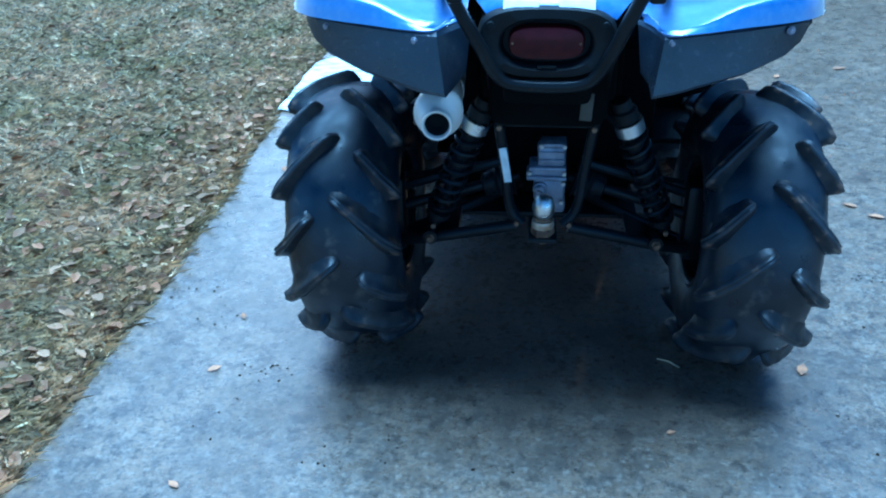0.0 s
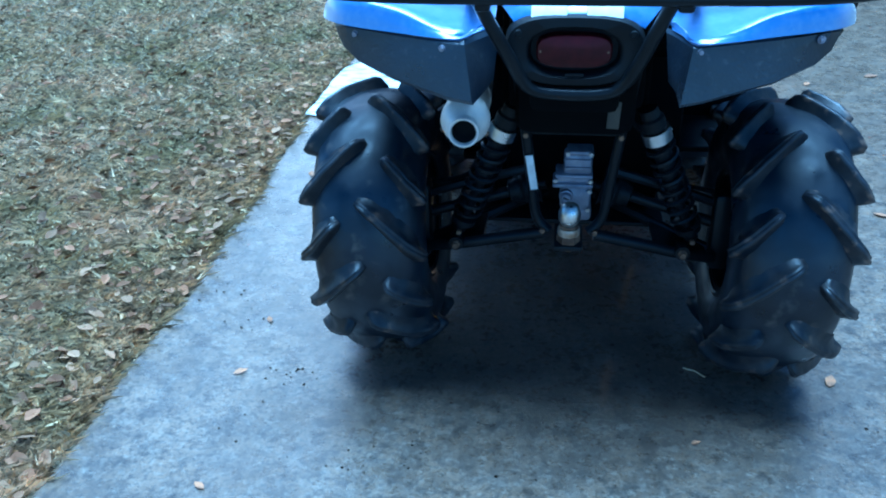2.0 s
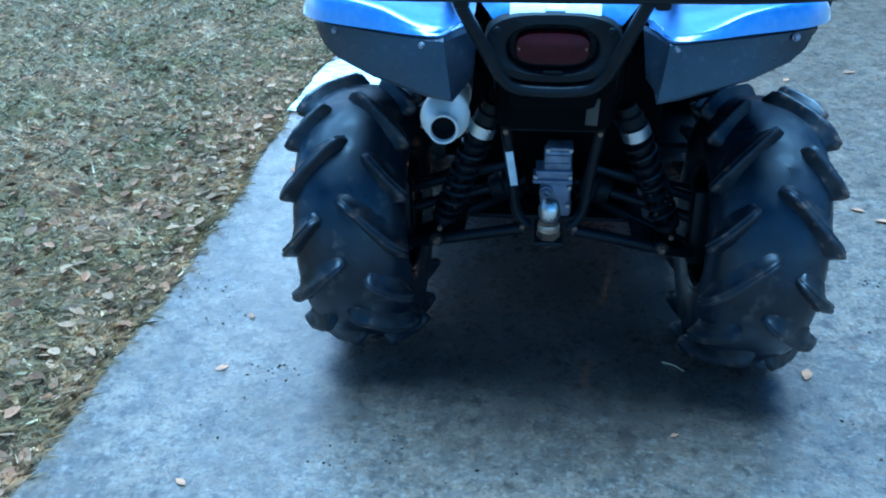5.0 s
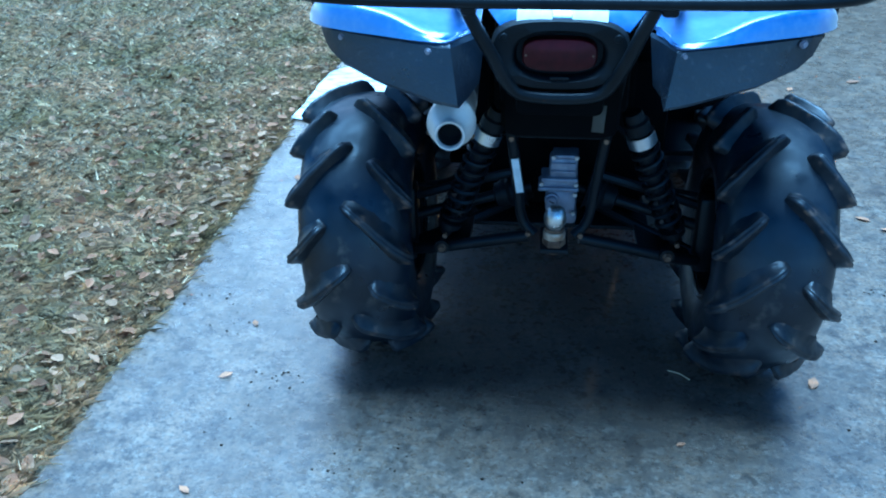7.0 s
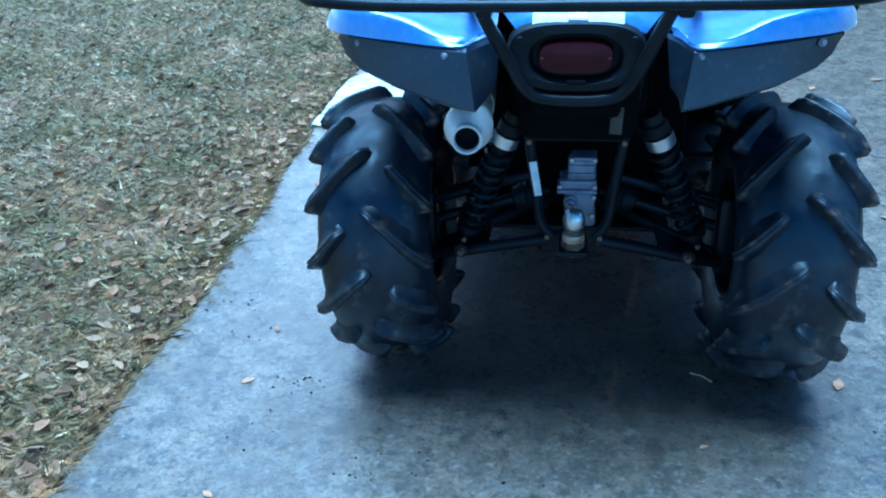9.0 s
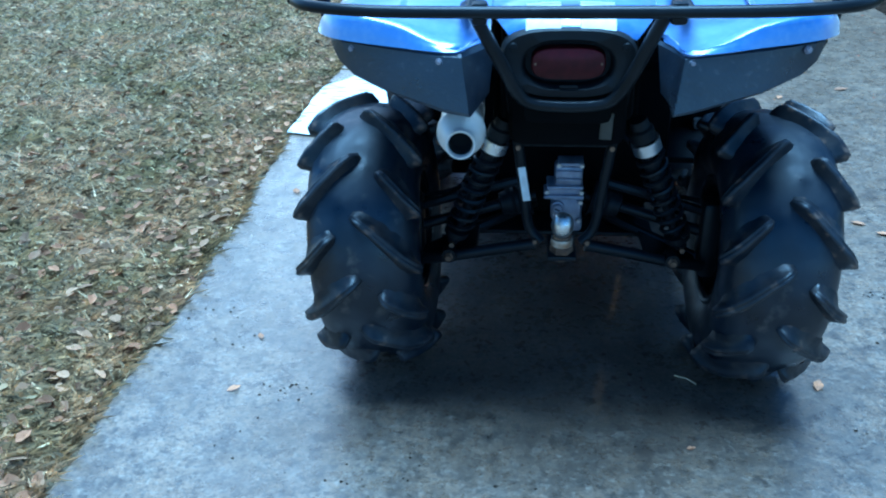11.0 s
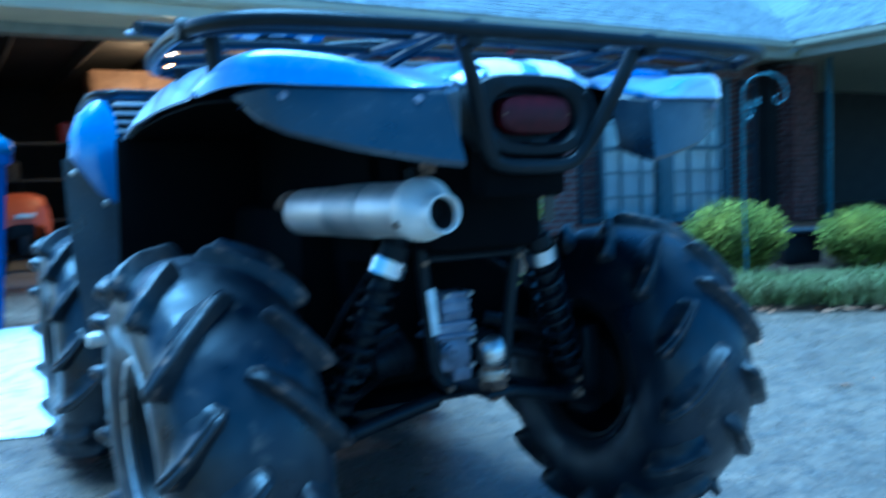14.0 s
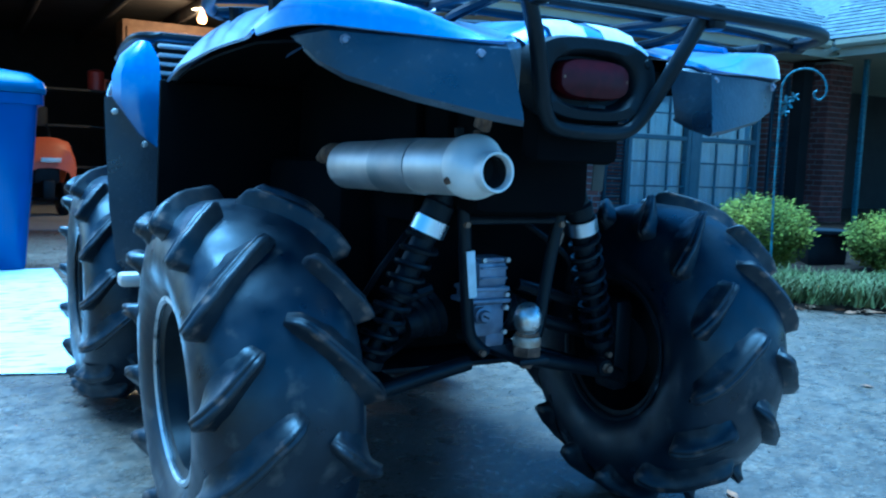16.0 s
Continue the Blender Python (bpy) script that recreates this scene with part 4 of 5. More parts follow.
for k in (-1, 1):
    part("frame_tube", tube(smooth_path([(k * 0.125, -0.135, 0.80), (k * 0.114, -0.128, 0.71), (k * 0.102, -0.120, 0.63), (k * 0.088, -0.112, 0.52), (k * 0.075, -0.11, 0.43), (k * 0.045, -0.12, 0.395)], 5), 0.012, 10), STEEL, quad, "black steel frame tube")
    for z, x in ((0.632, 0.103), (0.40, 0.06)):
        part("frame_bolt", lathe([(0, 0.008), (0.006, 0.008), (0.007, 0)], 6, pose(k * x, -0.128, z, 90, 0, 0)), RUSTY, quad)
part("cross_bar", tube([(-0.101, -0.12, 0.640), (0.101, -0.12, 0.640)], 0.008, 8), STEEL, quad)
part("white_tag", box((0.017, 0.003, 0.086), (-0.088, -0.129, 0.5435), 0.0008, (5, -9, 0)), TAGWHITE, quad, "white paper tag on frame tube")
part("tan_tag", box((0.024, 0.003, 0.056), (0.075, -0.262, 0.728), 0.0008, (0, 3, 0)), mat("tan_tag_paper", (0.085, 0.072, 0.05), 0.7, 0, (0.05, 0.042, 0.03), 20), quad, "faded tan tag")
# near-black blocks keep the space behind the gear case in shade
part("transmission_housing", box((0.42, 0.10, 0.35), (0.05, 0.13, 0.58), 0.02), SHADE_LINER, quad, "near-black transmission housing filling the shaded gap")
part("rear_body", box((0.25, 0.26, 0.24), (0, -0.06, 0.77), 0.03), SHADE_LINER, quad, "black lower tail body")
part("tail_skirt", box((0.17, 0.05, 0.11), (-0.005, -0.285, 0.80), 0.015), SHADE_LINER, quad)
part("hitch_plate", box((0.064, 0.12, 0.012), (0.0, -0.150, 0.396), 0.004), STEEL, quad, "black steel hitch plate")
hitch = part("hitch_ball", lathe([(0, 0.036), (0.010, 0.0345), (0.019, 0.028), (0.0242, 0.015), (0.0250, 0.006), (0.0242, -0.004), (0.020, -0.012), (0.0155, -0.017), (0.0155, -0.024)], 28, pose(0, -0.182, 0.462)), CHROME, quad, "worn chrome trailer hitch ball")
part("ball_washer", lathe([(0.012, -0.018), (0.0205, -0.018), (0.0215, -0.021), (0.0205, -0.0245), (0.012, -0.0245)], 24, pose(0, -0.182, 0.462)), RUSTY, hitch, "rusty washer")
part("ball_collar", lathe([(0.012, -0.0245), (0.0235, -0.0245), (0.0250, -0.028), (0.0250, -0.038), (0.0230, -0.042), (0.012, -0.042)], 28, pose(0, -0.182, 0.462)), BUFF, hitch, "buff worn steel collar")
part("ball_nut", lathe([(0.010, -0.042), (0.0245, -0.042), (0.0265, -0.045), (0.0265, -0.057), (0.0245, -0.060), (0.010, -0.060)], 6, pose(0, -0.182, 0.462), ), RUSTY, hitch, "rust-brown hex nut")
part("ball_shank", lathe([(0.011, -0.060), (0.011, -0.082), (0, -0.084)], 14, pose(0, -0.182, 0.462)), RUSTY, hitch)
# closed plates and filler blocks that also stop light from the front
part("skid_plate", box((0.48, 1.10, 0.012), (0, 0.62, 0.325), 0.004), BLACK, quad)
part("front_skid", box((0.76, 0.04, 0.44), (0, 1.56, 0.43), 0.02, (-18, 0, 0)), BLACK, quad)
part("lower_cowl", box((0.62, 1.15, 0.03), (0, 1.0, 0.355), 0.01), SHADE_LINER, quad)
part("under_seat_body", box((0.29, 0.92, 0.30), (0, 0.34, 0.835), 0.02), SHADE_LINER, quad, "matt black body below the saddle")
part("engine_block", box((0.46, 0.80, 0.40), (0, 0.55, 0.54), 0.03), SHADE_LINER, quad, "near-black engine block that also blocks light below")
part("brake_line", tube(smooth_path([(0.10, -0.14, 0.66), (0.06, -0.15, 0.655), (0.02, -0.14, 0.662), (-0.02, -0.12, 0.65)], 5), 0.003, 6), ALU_DULL, quad)
for k in (-1, 1):
    part("brake_hose", tube(smooth_path([(k * 0.13, 0.02, 0.62), (k * 0.21, -0.02, 0.55), (k * 0.25, 0.02, 0.47), (k * 0.35, 0.03, 0.44)], 5), 0.006, 8), BLACK, quad)

# seat, tank, front body
rows = []
for y, z, hw in ((-0.06, 0.975, 0.12), (0.0, 1.010, 0.15), (0.15, 1.020, 0.165), (0.35, 1.000, 0.16), (0.5, 1.005, 0.14), (0.62, 1.025, 0.12)):
    rows.append([(hw * f, y, z - 0.05 * abs(f) ** 3 - (0.05 if abs(f) == 1 else 0)) for f in (-1, -0.8, -0.5, 0, 0.5, 0.8, 1)])
part("seat", shell(rows, 0.05), VINYL, quad, "black vinyl saddle seat")
rows = []
for y, z, hw in ((0.60, 1.00, 0.12), (0.72, 1.03, 0.16), (0.85, 1.05, 0.18), (1.0, 1.04, 0.20), (1.25, 1.00, 0.22), (1.5, 0.94, 0.22), (1.66, 0.86, 0.20)):
    rows.append([(hw * f, y, z - 0.09 * abs(f) ** 2.5 - (0.10 if abs(f) == 1 else 0)) for f in (-1, -0.8, -0.5, 0, 0.5, 0.8, 1)])
part("front_cowl", shell(rows, 0.006), BLUE, quad, "glossy blue front cowl and tank cover")
part("front_body", box((0.36, 0.78, 0.36), (0, 1.22, 0.74), 0.05), SHADE_LINER, quad)


def front_fender(k):
    """Blue front fender with a tall rear face and a black mud flap below."""
    rows = []
    for y, zt, ze, ox in ((0.84, 0.90, 0.84, 0.44), (0.88, 0.940, 0.88, 0.45), (0.95, 0.970, 0.91, 0.48), (1.05, 1.005, 0.950, 0.485), (1.25, 1.000, 0.950, 0.480), (1.45, 0.975, 0.92, 0.470), (1.62, 0.93, 0.85, 0.45)):
        rows.append([(k * (0.20 + (ox - 0.20) * f), y + 0.02 * f, zt + (ze - zt) * d) for f, d in ((0, 0.0), (0.4, -0.05), (0.62, -0.08), (0.70, 0.12), (0.80, 0.05), (0.9, 0.25), (0.97, 0.65), (1.0, 1.0))])
    f_ob = part("front_fender", shell(rows, 0.005), BLUE, quad, "glossy blue plastic front fender", sharp=55)
    # tall blue rear cheek
    rows = []
    for z, xo, xi, yo in ((0.738, 0.453, 0.449, 0.775), (0.763, 0.500, 0.449, 0.772), (0.80, 0.530, 0.447, 0.770), (0.853, 0.553, 0.447, 0.768), (0.918, 0.552, 0.449, 0.770), (0.965, 0.532, 0.453, 0.778), (1.002, 0.492, 0.470, 0.80)):
        rows.append([(k * (xi + (xo - xi) * g), yo - 0.012 * math.sin(g * 3.14) + (0.02 if g == 1 else 0), z) for g in (0, 0.28, 0.34, 0.6, 0.85, 1.0)])
    part("fender_cheek", shell(rows, 0.005), BLUE, f_ob, "glossy blue rear cheek of fender")
    rows = []
    for z, xo, xi in ((0.43, 0.520, 0.450), (0.47, 0.550, 0.440), (0.60, 0.566, 0.438), (0.735, 0.572, 0.438), (0.78, 0.573, 0.500), (0.865, 0.575, 0.560)):
        rows.append([(k * (xi + (xo - xi) * g), 0.757 + 0.015 * g, z) for g in (0, 0.33, 0.66, 1.0)])
    flap = part("mud_flap", shell(rows, 0.005), TRIM, quad, "faded black plastic mud flap")
    for x, z in ((0.555, 0.83), (0.487, 0.755)):
        part("flap_screw", lathe([(0, 0.005), (0.006, 0.004), (0.008, 0)], 10, pose(k * x, 0.752, z, 90, 0, 0)), ALU_DULL, flap)
    for i in range(4):
        part("vent_slat", box((0.085, 0.012, 0.010), (k * 0.405, 0.80, 0.998 - i * 0.022), 0.003), SLEEVE, quad)
    for i in range(4):
        part("vent_louvre", box((0.050 - 0.008 * abs(i - 1.5), 0.004, 0.0095), (k * (0.330 - 0.004 * (i - 1.5)), 0.812, 0.962 - i * 0.0155), 0.001, (0, k * 35, 0)), ALU_DULL, quad, "pale louvre of side vent")
    part("vent_back", box((0.20, 0.01, 0.28), (k * 0.35, 0.83, 0.87), 0.003), SHADE_LINER, quad)
    part("footwell", box((0.36, 0.60, 0.02), (k * 0.32, 0.66, 0.42), 0.006), BLACK, quad, "black footrest")
    part("foot_peg", box((0.16, 0.05, 0.03), (k * 0.49, 0.60, 0.45), 0.008), ALU_DULL, quad)


for k in (-1, 1):
    front_fender(k)
bars = part("handlebar", tube(smooth_path([(-0.40, 0.70, 1.17), (-0.25, 0.78, 1.18), (-0.10, 0.84, 1.17), (0, 0.85, 1.165), (0.10, 0.84, 1.17), (0.25, 0.78, 1.18), (0.40, 0.70, 1.17)], 5), 0.011, 10), STEEL, quad, "black steel handlebar")
for k in (-1, 1):
    part("grip", tube([(k * 0.40, 0.70, 1.17), (k * 0.30, 0.752, 1.177)], 0.017, 12), BLACK, bars)
    part("lever", tube(smooth_path([(k * 0.27, 0.80, 1.165), (k * 0.34, 0.775, 1.17), (k * 0.42, 0.73, 1.165)], 3), 0.005, 6), ALU_DULL, bars)
part("pod", box((0.14, 0.10, 0.07), (0, 0.86, 1.18), 0.02), BLACK, bars)
pad = part("bar_pad", tube([(-0.13, 0.835, 1.215), (-0.125, 0.835, 1.215), (0.125, 0.835, 1.215), (0.13, 0.835, 1.215)], [0.022, 0.034, 0.034, 0.022], 14), BLUE, quad, "blue handlebar pad with white blocks")
for x in (-0.085, -0.01, 0.065):
    part("pad_block", lathe([(0.0348, -0.022), (0.0354, -0.022), (0.0354, 0.022), (0.0348, 0.022)], 20, pose(x, 0.835, 1.215, 0, 90, 0), closed=True), TAGWHITE, pad)
for k in (-1, 1):
    part("pad_clamp", tube([(k * 0.10, 0.84, 1.17), (k * 0.10, 0.836, 1.21)], 0.010, 8), STEEL, quad)
part("steering_stem", tube([(0, 0.87, 1.12), (0, 0.98, 0.92)], 0.02, 10), STEEL, bars)
frack = part("front_rack", tube(smooth_path([(-0.38, 1.10, 1.06), (0.38, 1.10, 1.06), (0.44, 1.2, 1.06), (0.42, 1.55, 1.04), (0.34, 1.62, 1.04), (-0.34, 1.62, 1.04), (-0.42, 1.55, 1.04), (-0.44, 1.2, 1.06), (-0.38, 1.10, 1.06)], 4)[:-1], 0.012, 8, closed=True), STEEL, quad, "black tubular front rack")
for y in (1.22, 1.35, 1.48):
    part("front_rack_bar", tube([(-0.43, y, 1.06), (0.43, y, 1.06)], 0.009, 8), STEEL, frack)
for x, y in ((-0.3, 1.15), (0.3, 1.15), (-0.3, 1.58), (0.3, 1.58)):
    part("front_rack_foot", tube([(x, y, 1.05), (x * 0.8, y, 0.93)], 0.012, 8), STEEL, frack)


# ---- wheeled bin ----
def wheeled_bin(at, turn):
    b = thing("wheeled_bin", "blue plastic wheeled recycling bin with closed lid and white side mark", "bin", at, turn)
    bm = bmesh.new()
    loops = []
    for w, d, z in ((0.44, 0.50, 0.0), (0.47, 0.53, 0.02), (0.58, 0.68, 0.98), (0.64, 0.74, 0.98), (0.64, 0.74, 1.04), (0.62, 0.72, 1.045)):
        lp = []
        for i in range(32):
            a = 2 * math.pi * (i + 0.5) / 32
            c, s = math.cos(a), math.sin(a)
            lp.append(bm.verts.new((w / 2 * math.copysign(abs(c) ** 0.30, c), d / 2 * math.copysign(abs(s) ** 0.30, s), z)))
        loops.append(lp)
    for A, B in zip(loops, loops[1:]):
        for i in range(32):
            bm.faces.new((A[i], A[(i + 1) % 32], B[(i + 1) % 32], B[i]))
    bm.faces.new(loops[0][::-1])
    bm.faces.new(loops[-1])
    part("body", bm, BIN, b, sharp=35)
    bm = bmesh.new()
    loops = []
    for w, d, z in ((0.66, 0.76, 1.045), (0.67, 0.77, 1.07), (0.64, 0.74, 1.11), (0.50, 0.60, 1.16), (0.25, 0.3, 1.185)):
        lp = []
        for i in range(32):
            a = 2 * math.pi * (i + 0.5) / 32
            c, s = math.cos(a), math.sin(a)
            lp.append(bm.verts.new((w / 2 * math.copysign(abs(c) ** 0.30, c), d / 2 * math.copysign(abs(s) ** 0.30, s), z)))
        loops.append(lp)
    for A, B in zip(loops, loops[1:]):
        for i in range(32):
            bm.faces.new((A[i], A[(i + 1) % 32], B[(i + 1) % 32], B[i]))
    bm.faces.new(loops[0][::-1])
    bm.faces.new(loops[-1])
    part("lid", bm, BIN_LID, b, "pale weathered blue lid", sharp=35)
    part("handle", tube([(-0.24, 0.39, 1.0), (-0.24, 0.43, 1.01), (0.24, 0.43, 1.01), (0.24, 0.39, 1.0)], 0.016, 8), BIN, b)
    for x in (-0.285, 0.285):
        w_ = part("wheel", lathe([(0, -0.03), (0.105, -0.03), (0.135, -0.02), (0.135, 0.02), (0.105, 0.03), (0, 0.03)], 28, pose(x, 0.25, 0.136, 0, 90, 0)), BLACK, b)
        part("hub", lathe([(0.055, -0.034), (0.055, 0.034), (0.02, 0.042), (0, 0.042), (0, -0.042), (0.02, -0.042)], 18, pose(x, 0.25, 0.136, 0, 90, 0), closed=False), TRIM, w_)
    part("axle", tube([(-0.3, 0.25, 0.136), (0.3, 0.25, 0.136)], 0.012, 8), STEEL, b)

    def side_x(z):
        return -(0.2365 + 0.0573 * z)

    # white ring of plain bars with two bars below, printed on the side
    for i in range(5):
        a = math.pi / 2 + i * 2 * math.pi / 5
        z = 0.86 + 0.05 * math.sin(a)
        part("mark", box((0.003, 0.062, 0.028), (side_x(z), 0.06 + 0.05 * math.cos(a), z), 0.001, (math.degrees(a) + 62, 0, 0)), TAGWHITE, b, "white printed mark")
    for z in (0.765, 0.735):
        part("mark_bar", box((0.003, 0.12, 0.014), (side_x(z), 0.06, z), 0.001), TAGWHITE, b, "white printed bar")
    return b


wheeled_bin((-0.83, 4.36, 0.0), 92)

# ---- house ----
WY = 6.80          # front wall plane
EY = 6.15          # eave edge
EZ = 2.42
wall_brick = bpy.data.materials.new("brick_wall")
wall_brick.use_nodes = True
wt = wall_brick.node_tree
tcn = wt.nodes.new("ShaderNodeTexCoord")
mapn = wt.nodes.new("ShaderNodeMapping")
mapn.inputs["Rotation"].default_value = (radians(90), 0, 0)
bt = wt.nodes.new("ShaderNodeTexBrick")
bt.inputs["Color1"].default_value, bt.inputs["Color2"].default_value, bt.inputs["Mortar"].default_value = (0.22, 0.09, 0.06, 1), (0.13, 0.06, 0.045, 1), (0.30, 0.28, 0.25, 1)
bt.inputs["Scale"].default_value, bt.inputs["Brick Width"].default_value, bt.inputs["Row Height"].default_value, bt.inputs["Mortar Size"].default_value = 1.0, 0.21, 0.076, 0.008
wt.links.new(tcn.outputs["Object"], mapn.inputs["Vector"])
wt.links.new(mapn.outputs["Vector"], bt.inputs["Vector"])
wt.links.new(bt.outputs["Color"], wt.nodes["Principled BSDF"].inputs["Base Color"])
wt.nodes["Principled BSDF"].inputs["Roughness"].default_value = 0.85


def wall(name, x0, x1, z0, z1, material=wall_brick, y0=WY, d=0.22, label="dark red brick house wall"):
    return tagged(part(name, box((x1 - x0, d, z1 - z0), ((x0 + x1) / 2, y0 + d / 2, (z0 + z1) / 2), 0.0), material, smooth=False), label, "wall", kind="structure")


GX0, GX1, GH = -1.55, 4.05, 2.22      # garage opening
W0, W1, WZ0, WZ1 = 6.40, 8.95, 0.20, 2.10
wall("wall_west", -2.2, GX0, -0.05, 2.6)
wall("wall_header", GX0, GX1, GH, 2.6, HEADER, label="weathered olive painted garage header board")
wall("wall_middle", GX1, W0, -0.05, 2.6)
wall("wall_sill", W0, W1, -0.05, WZ0)
wall("wall_lintel", W0, W1, WZ1, 2.6)
wall("wall_east", W1, 9.45, -0.05, 2.6)
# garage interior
# ceiling and joists carry their shade in the darkened brown
tagged(part("garage_ceiling", box((GX1 - GX0 + 1.6, 6.0, 0.06), ((GX0 + GX1) / 2, WY + 3.2, 2.47), 0.0), CEILING_SHADE, smooth=False), "brown unfinished garage ceiling, darkened for shade", "ceiling", kind="structure")
# west side takes the near-black shade colour, the bulb-lit east side stays tan
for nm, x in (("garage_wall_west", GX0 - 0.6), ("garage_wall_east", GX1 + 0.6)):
    tagged(part(nm, box((0.1, 6.0, 2.6), (x, WY + 3.2, 1.2), 0.0), SHADE_DARK if x < 0 else TANWALL, smooth=False), "garage side wall with shade in its near-black colour" if x < 0 else "tan boarded garage side wall lit by the bulb", "wall", kind="structure")
# back wall: its shade is in the near-black colour too
tagged(part("garage_wall_back", box((GX1 - GX0 + 1.6, 0.1, 2.6), ((GX0 + GX1) / 2, WY + 6.1, 1.2), 0.0), SHADE_DARK, smooth=False), "garage back wall with shade in its near-black colour", "wall", kind="structure")
tagged(part("garage_floor", box((GX1 - GX0 + 1.6, 6.2, 0.1), ((GX0 + GX1) / 2, WY + 3.12, -0.046), 0.0), mat("oily_garage_floor", (0.30, 0.28, 0.25), 0.6, 0, (0.22, 0.205, 0.18), 2), smooth=False), "oil-darkened concrete garage floor", "floor", kind="structure")
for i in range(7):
    tagged(part("ceiling_joist", box((0.05, 5.9, 0.14), (GX0 - 0.2 + i * 0.8, WY + 3.2, 2.37), 0.003), CEILING_SHADE), "rough brown ceiling joist, darkened for shade", "joist", group="joists of the garage ceiling", kind="structure")
# wooden cupboard lit by the bulb
cup = thing("cupboard", "tall brown wooden cupboard against the garage wall", "cupboard", (1.65, 9.6, 0))
part("body", box((1.75, 0.5, 2.28), (0, 0, 1.14), 0.01), WOOD, cup)
for x in (-0.56, 0.0, 0.56):
    d_ = part("door", box((0.54, 0.03, 2.06), (x, -0.265, 1.16), 0.006), WOOD, cup)
    part("knob", lathe([(0, 0.03), (0.014, 0.024), (0.006, 0.0)], 10, pose(x + 0.2, -0.28, 1.1, 90, 0, 0)), ALU_DULL, d_)
# bulb on a shaded holder
lampt = thing("garage_lamp", "lit bare warm bulb under a dull metal shade", "lamp", (1.45, 8.30, 2.25))
part("bulb", lathe([(0, -0.095), (0.030, -0.088), (0.050, -0.055), (0.052, -0.025), (0.030, 0.02), (0.018, 0.05), (0, 0.05)], 18), BULB, lampt, "glowing warm bulb").visible_shadow = False
part("holder", lathe([(0.018, 0.04), (0.020, 0.10), (0, 0.10)], 12), WHITE, lampt)
part("shade", lathe([(0.03, 0.09), (0.11, 0.06), (0.115, 0.062), (0.03, 0.10)], 20, closed=True), ALU_DULL, lampt)
part("stem", tube([(0, 0, 0.10), (0, 0, 0.19)], 0.008, 6), ALU_DULL, lampt)
# orange garden machine
om = thing("garden_tiller", "orange garden tiller with black frame standing in the garage", "tiller", (-0.15, 8.6, 0), 10)
rows = []
for y, z, w in ((-0.24, 0.52, 0.15), (-0.20, 0.74, 0.17), (-0.08, 0.84, 0.18), (0.08, 0.82, 0.18), (0.2, 0.66, 0.17), (0.26, 0.50, 0.15)):
    rows.append([(1.7 * w * f, y, z - 0.10 * abs(f) ** 3 - (0.12 if abs(f) == 1 else 0)) for f in (-1, -0.8, -0.4, 0, 0.4, 0.8, 1)])
part("hood", shell(rows, 0.01), ORANGE, om, "orange plastic hood")
part("engine", box((0.26, 0.36, 0.30), (0, 0, 0.50), 0.03), BLACK, om)
part("pale_band", box((0.20, 0.02, 0.05), (0.02, -0.245, 0.60), 0.004), ALU_DULL, om)
for k in (-1, 1):
    part("wheel", lathe([(0, -0.05), (0.15, -0.05), (0.18, -0.03), (0.18, 0.03), (0.15, 0.05), (0, 0.05)], 24, pose(k * 0.20, 0, 0.18, 0, 90, 0)), BLACK, om)
    part("handle", tube(smooth_path([(k * 0.1, 0.2, 0.6), (k * 0.2, 0.5, 0.85), (k * 0.24, 0.8, 1.0)], 3), 0.013, 8), BLACK, om)
part("axle", tube([(-0.2, 0, 0.18), (0.2, 0, 0.18)], 0.02, 8), BLACK, om)
part("frame_bar", box((0.12, 0.5, 0.2), (0, 0, 0.29), 0.02), BLACK, om)
# shelf with cans
sh = thing("shelf", "dark wooden garage shelf with cans on it", "shelf", (0.14, 10.05, 0))
for z in (0.5, 1.0, 1.44):
    part("board", box((1.15, 0.35, 0.03), (0, 0, z), 0.004), SHADE_DARK, sh)
for x in (-0.55, 0.55):
    part("upright", box((0.04, 0.35, 1.56), (x, 0, 0.78), 0.004), SHADE_DARK, sh)
for x, z, r, h, mt, lb in ((0.10, 1.456, 0.10, 0.28, REDPLAST, "red plastic fuel can on a shelf"), (0.22, 1.456, 0.05, 0.16, ORANGE, "orange plastic canister on a shelf"), (-0.55, 1.016, 0.1, 0.24, SHADE_DARK, "dark metal tin on a shelf"), (-0.3, 0.516, 0.12, 0.3, BLACK, "black plastic tub on a shelf")):
    c_ = thing("canister", lb, "canister", (0.46 + x, 10.0, z))
    part("can_body", lathe([(0, 0), (r, 0), (r, h * 0.8), (r * 0.6, h * 0.9), (r * 0.35, h * 0.92), (0, h * 0.92)], 18), mt, c_)
    part("can_cap", lathe([(r * 0.36, h * 0.90), (r * 0.36, h), (0, h)], 12), BLACK, c_)
# eave, fascia, gutter, roof
tagged(part("soffit", box((12.3, WY - EY, 0.02), (3.55, (WY + EY) / 2, EZ - 0.10), 0.0), SOFFIT, smooth=False), "cream painted soffit board under the eave", "soffit", kind="structure")
tagged(part("fascia", box((12.2, 0.025, 0.20), (3.5, EY - 0.012, EZ - 0.02), 0.003), CREAM), "cream painted fascia board", "fascia", kind="structure")
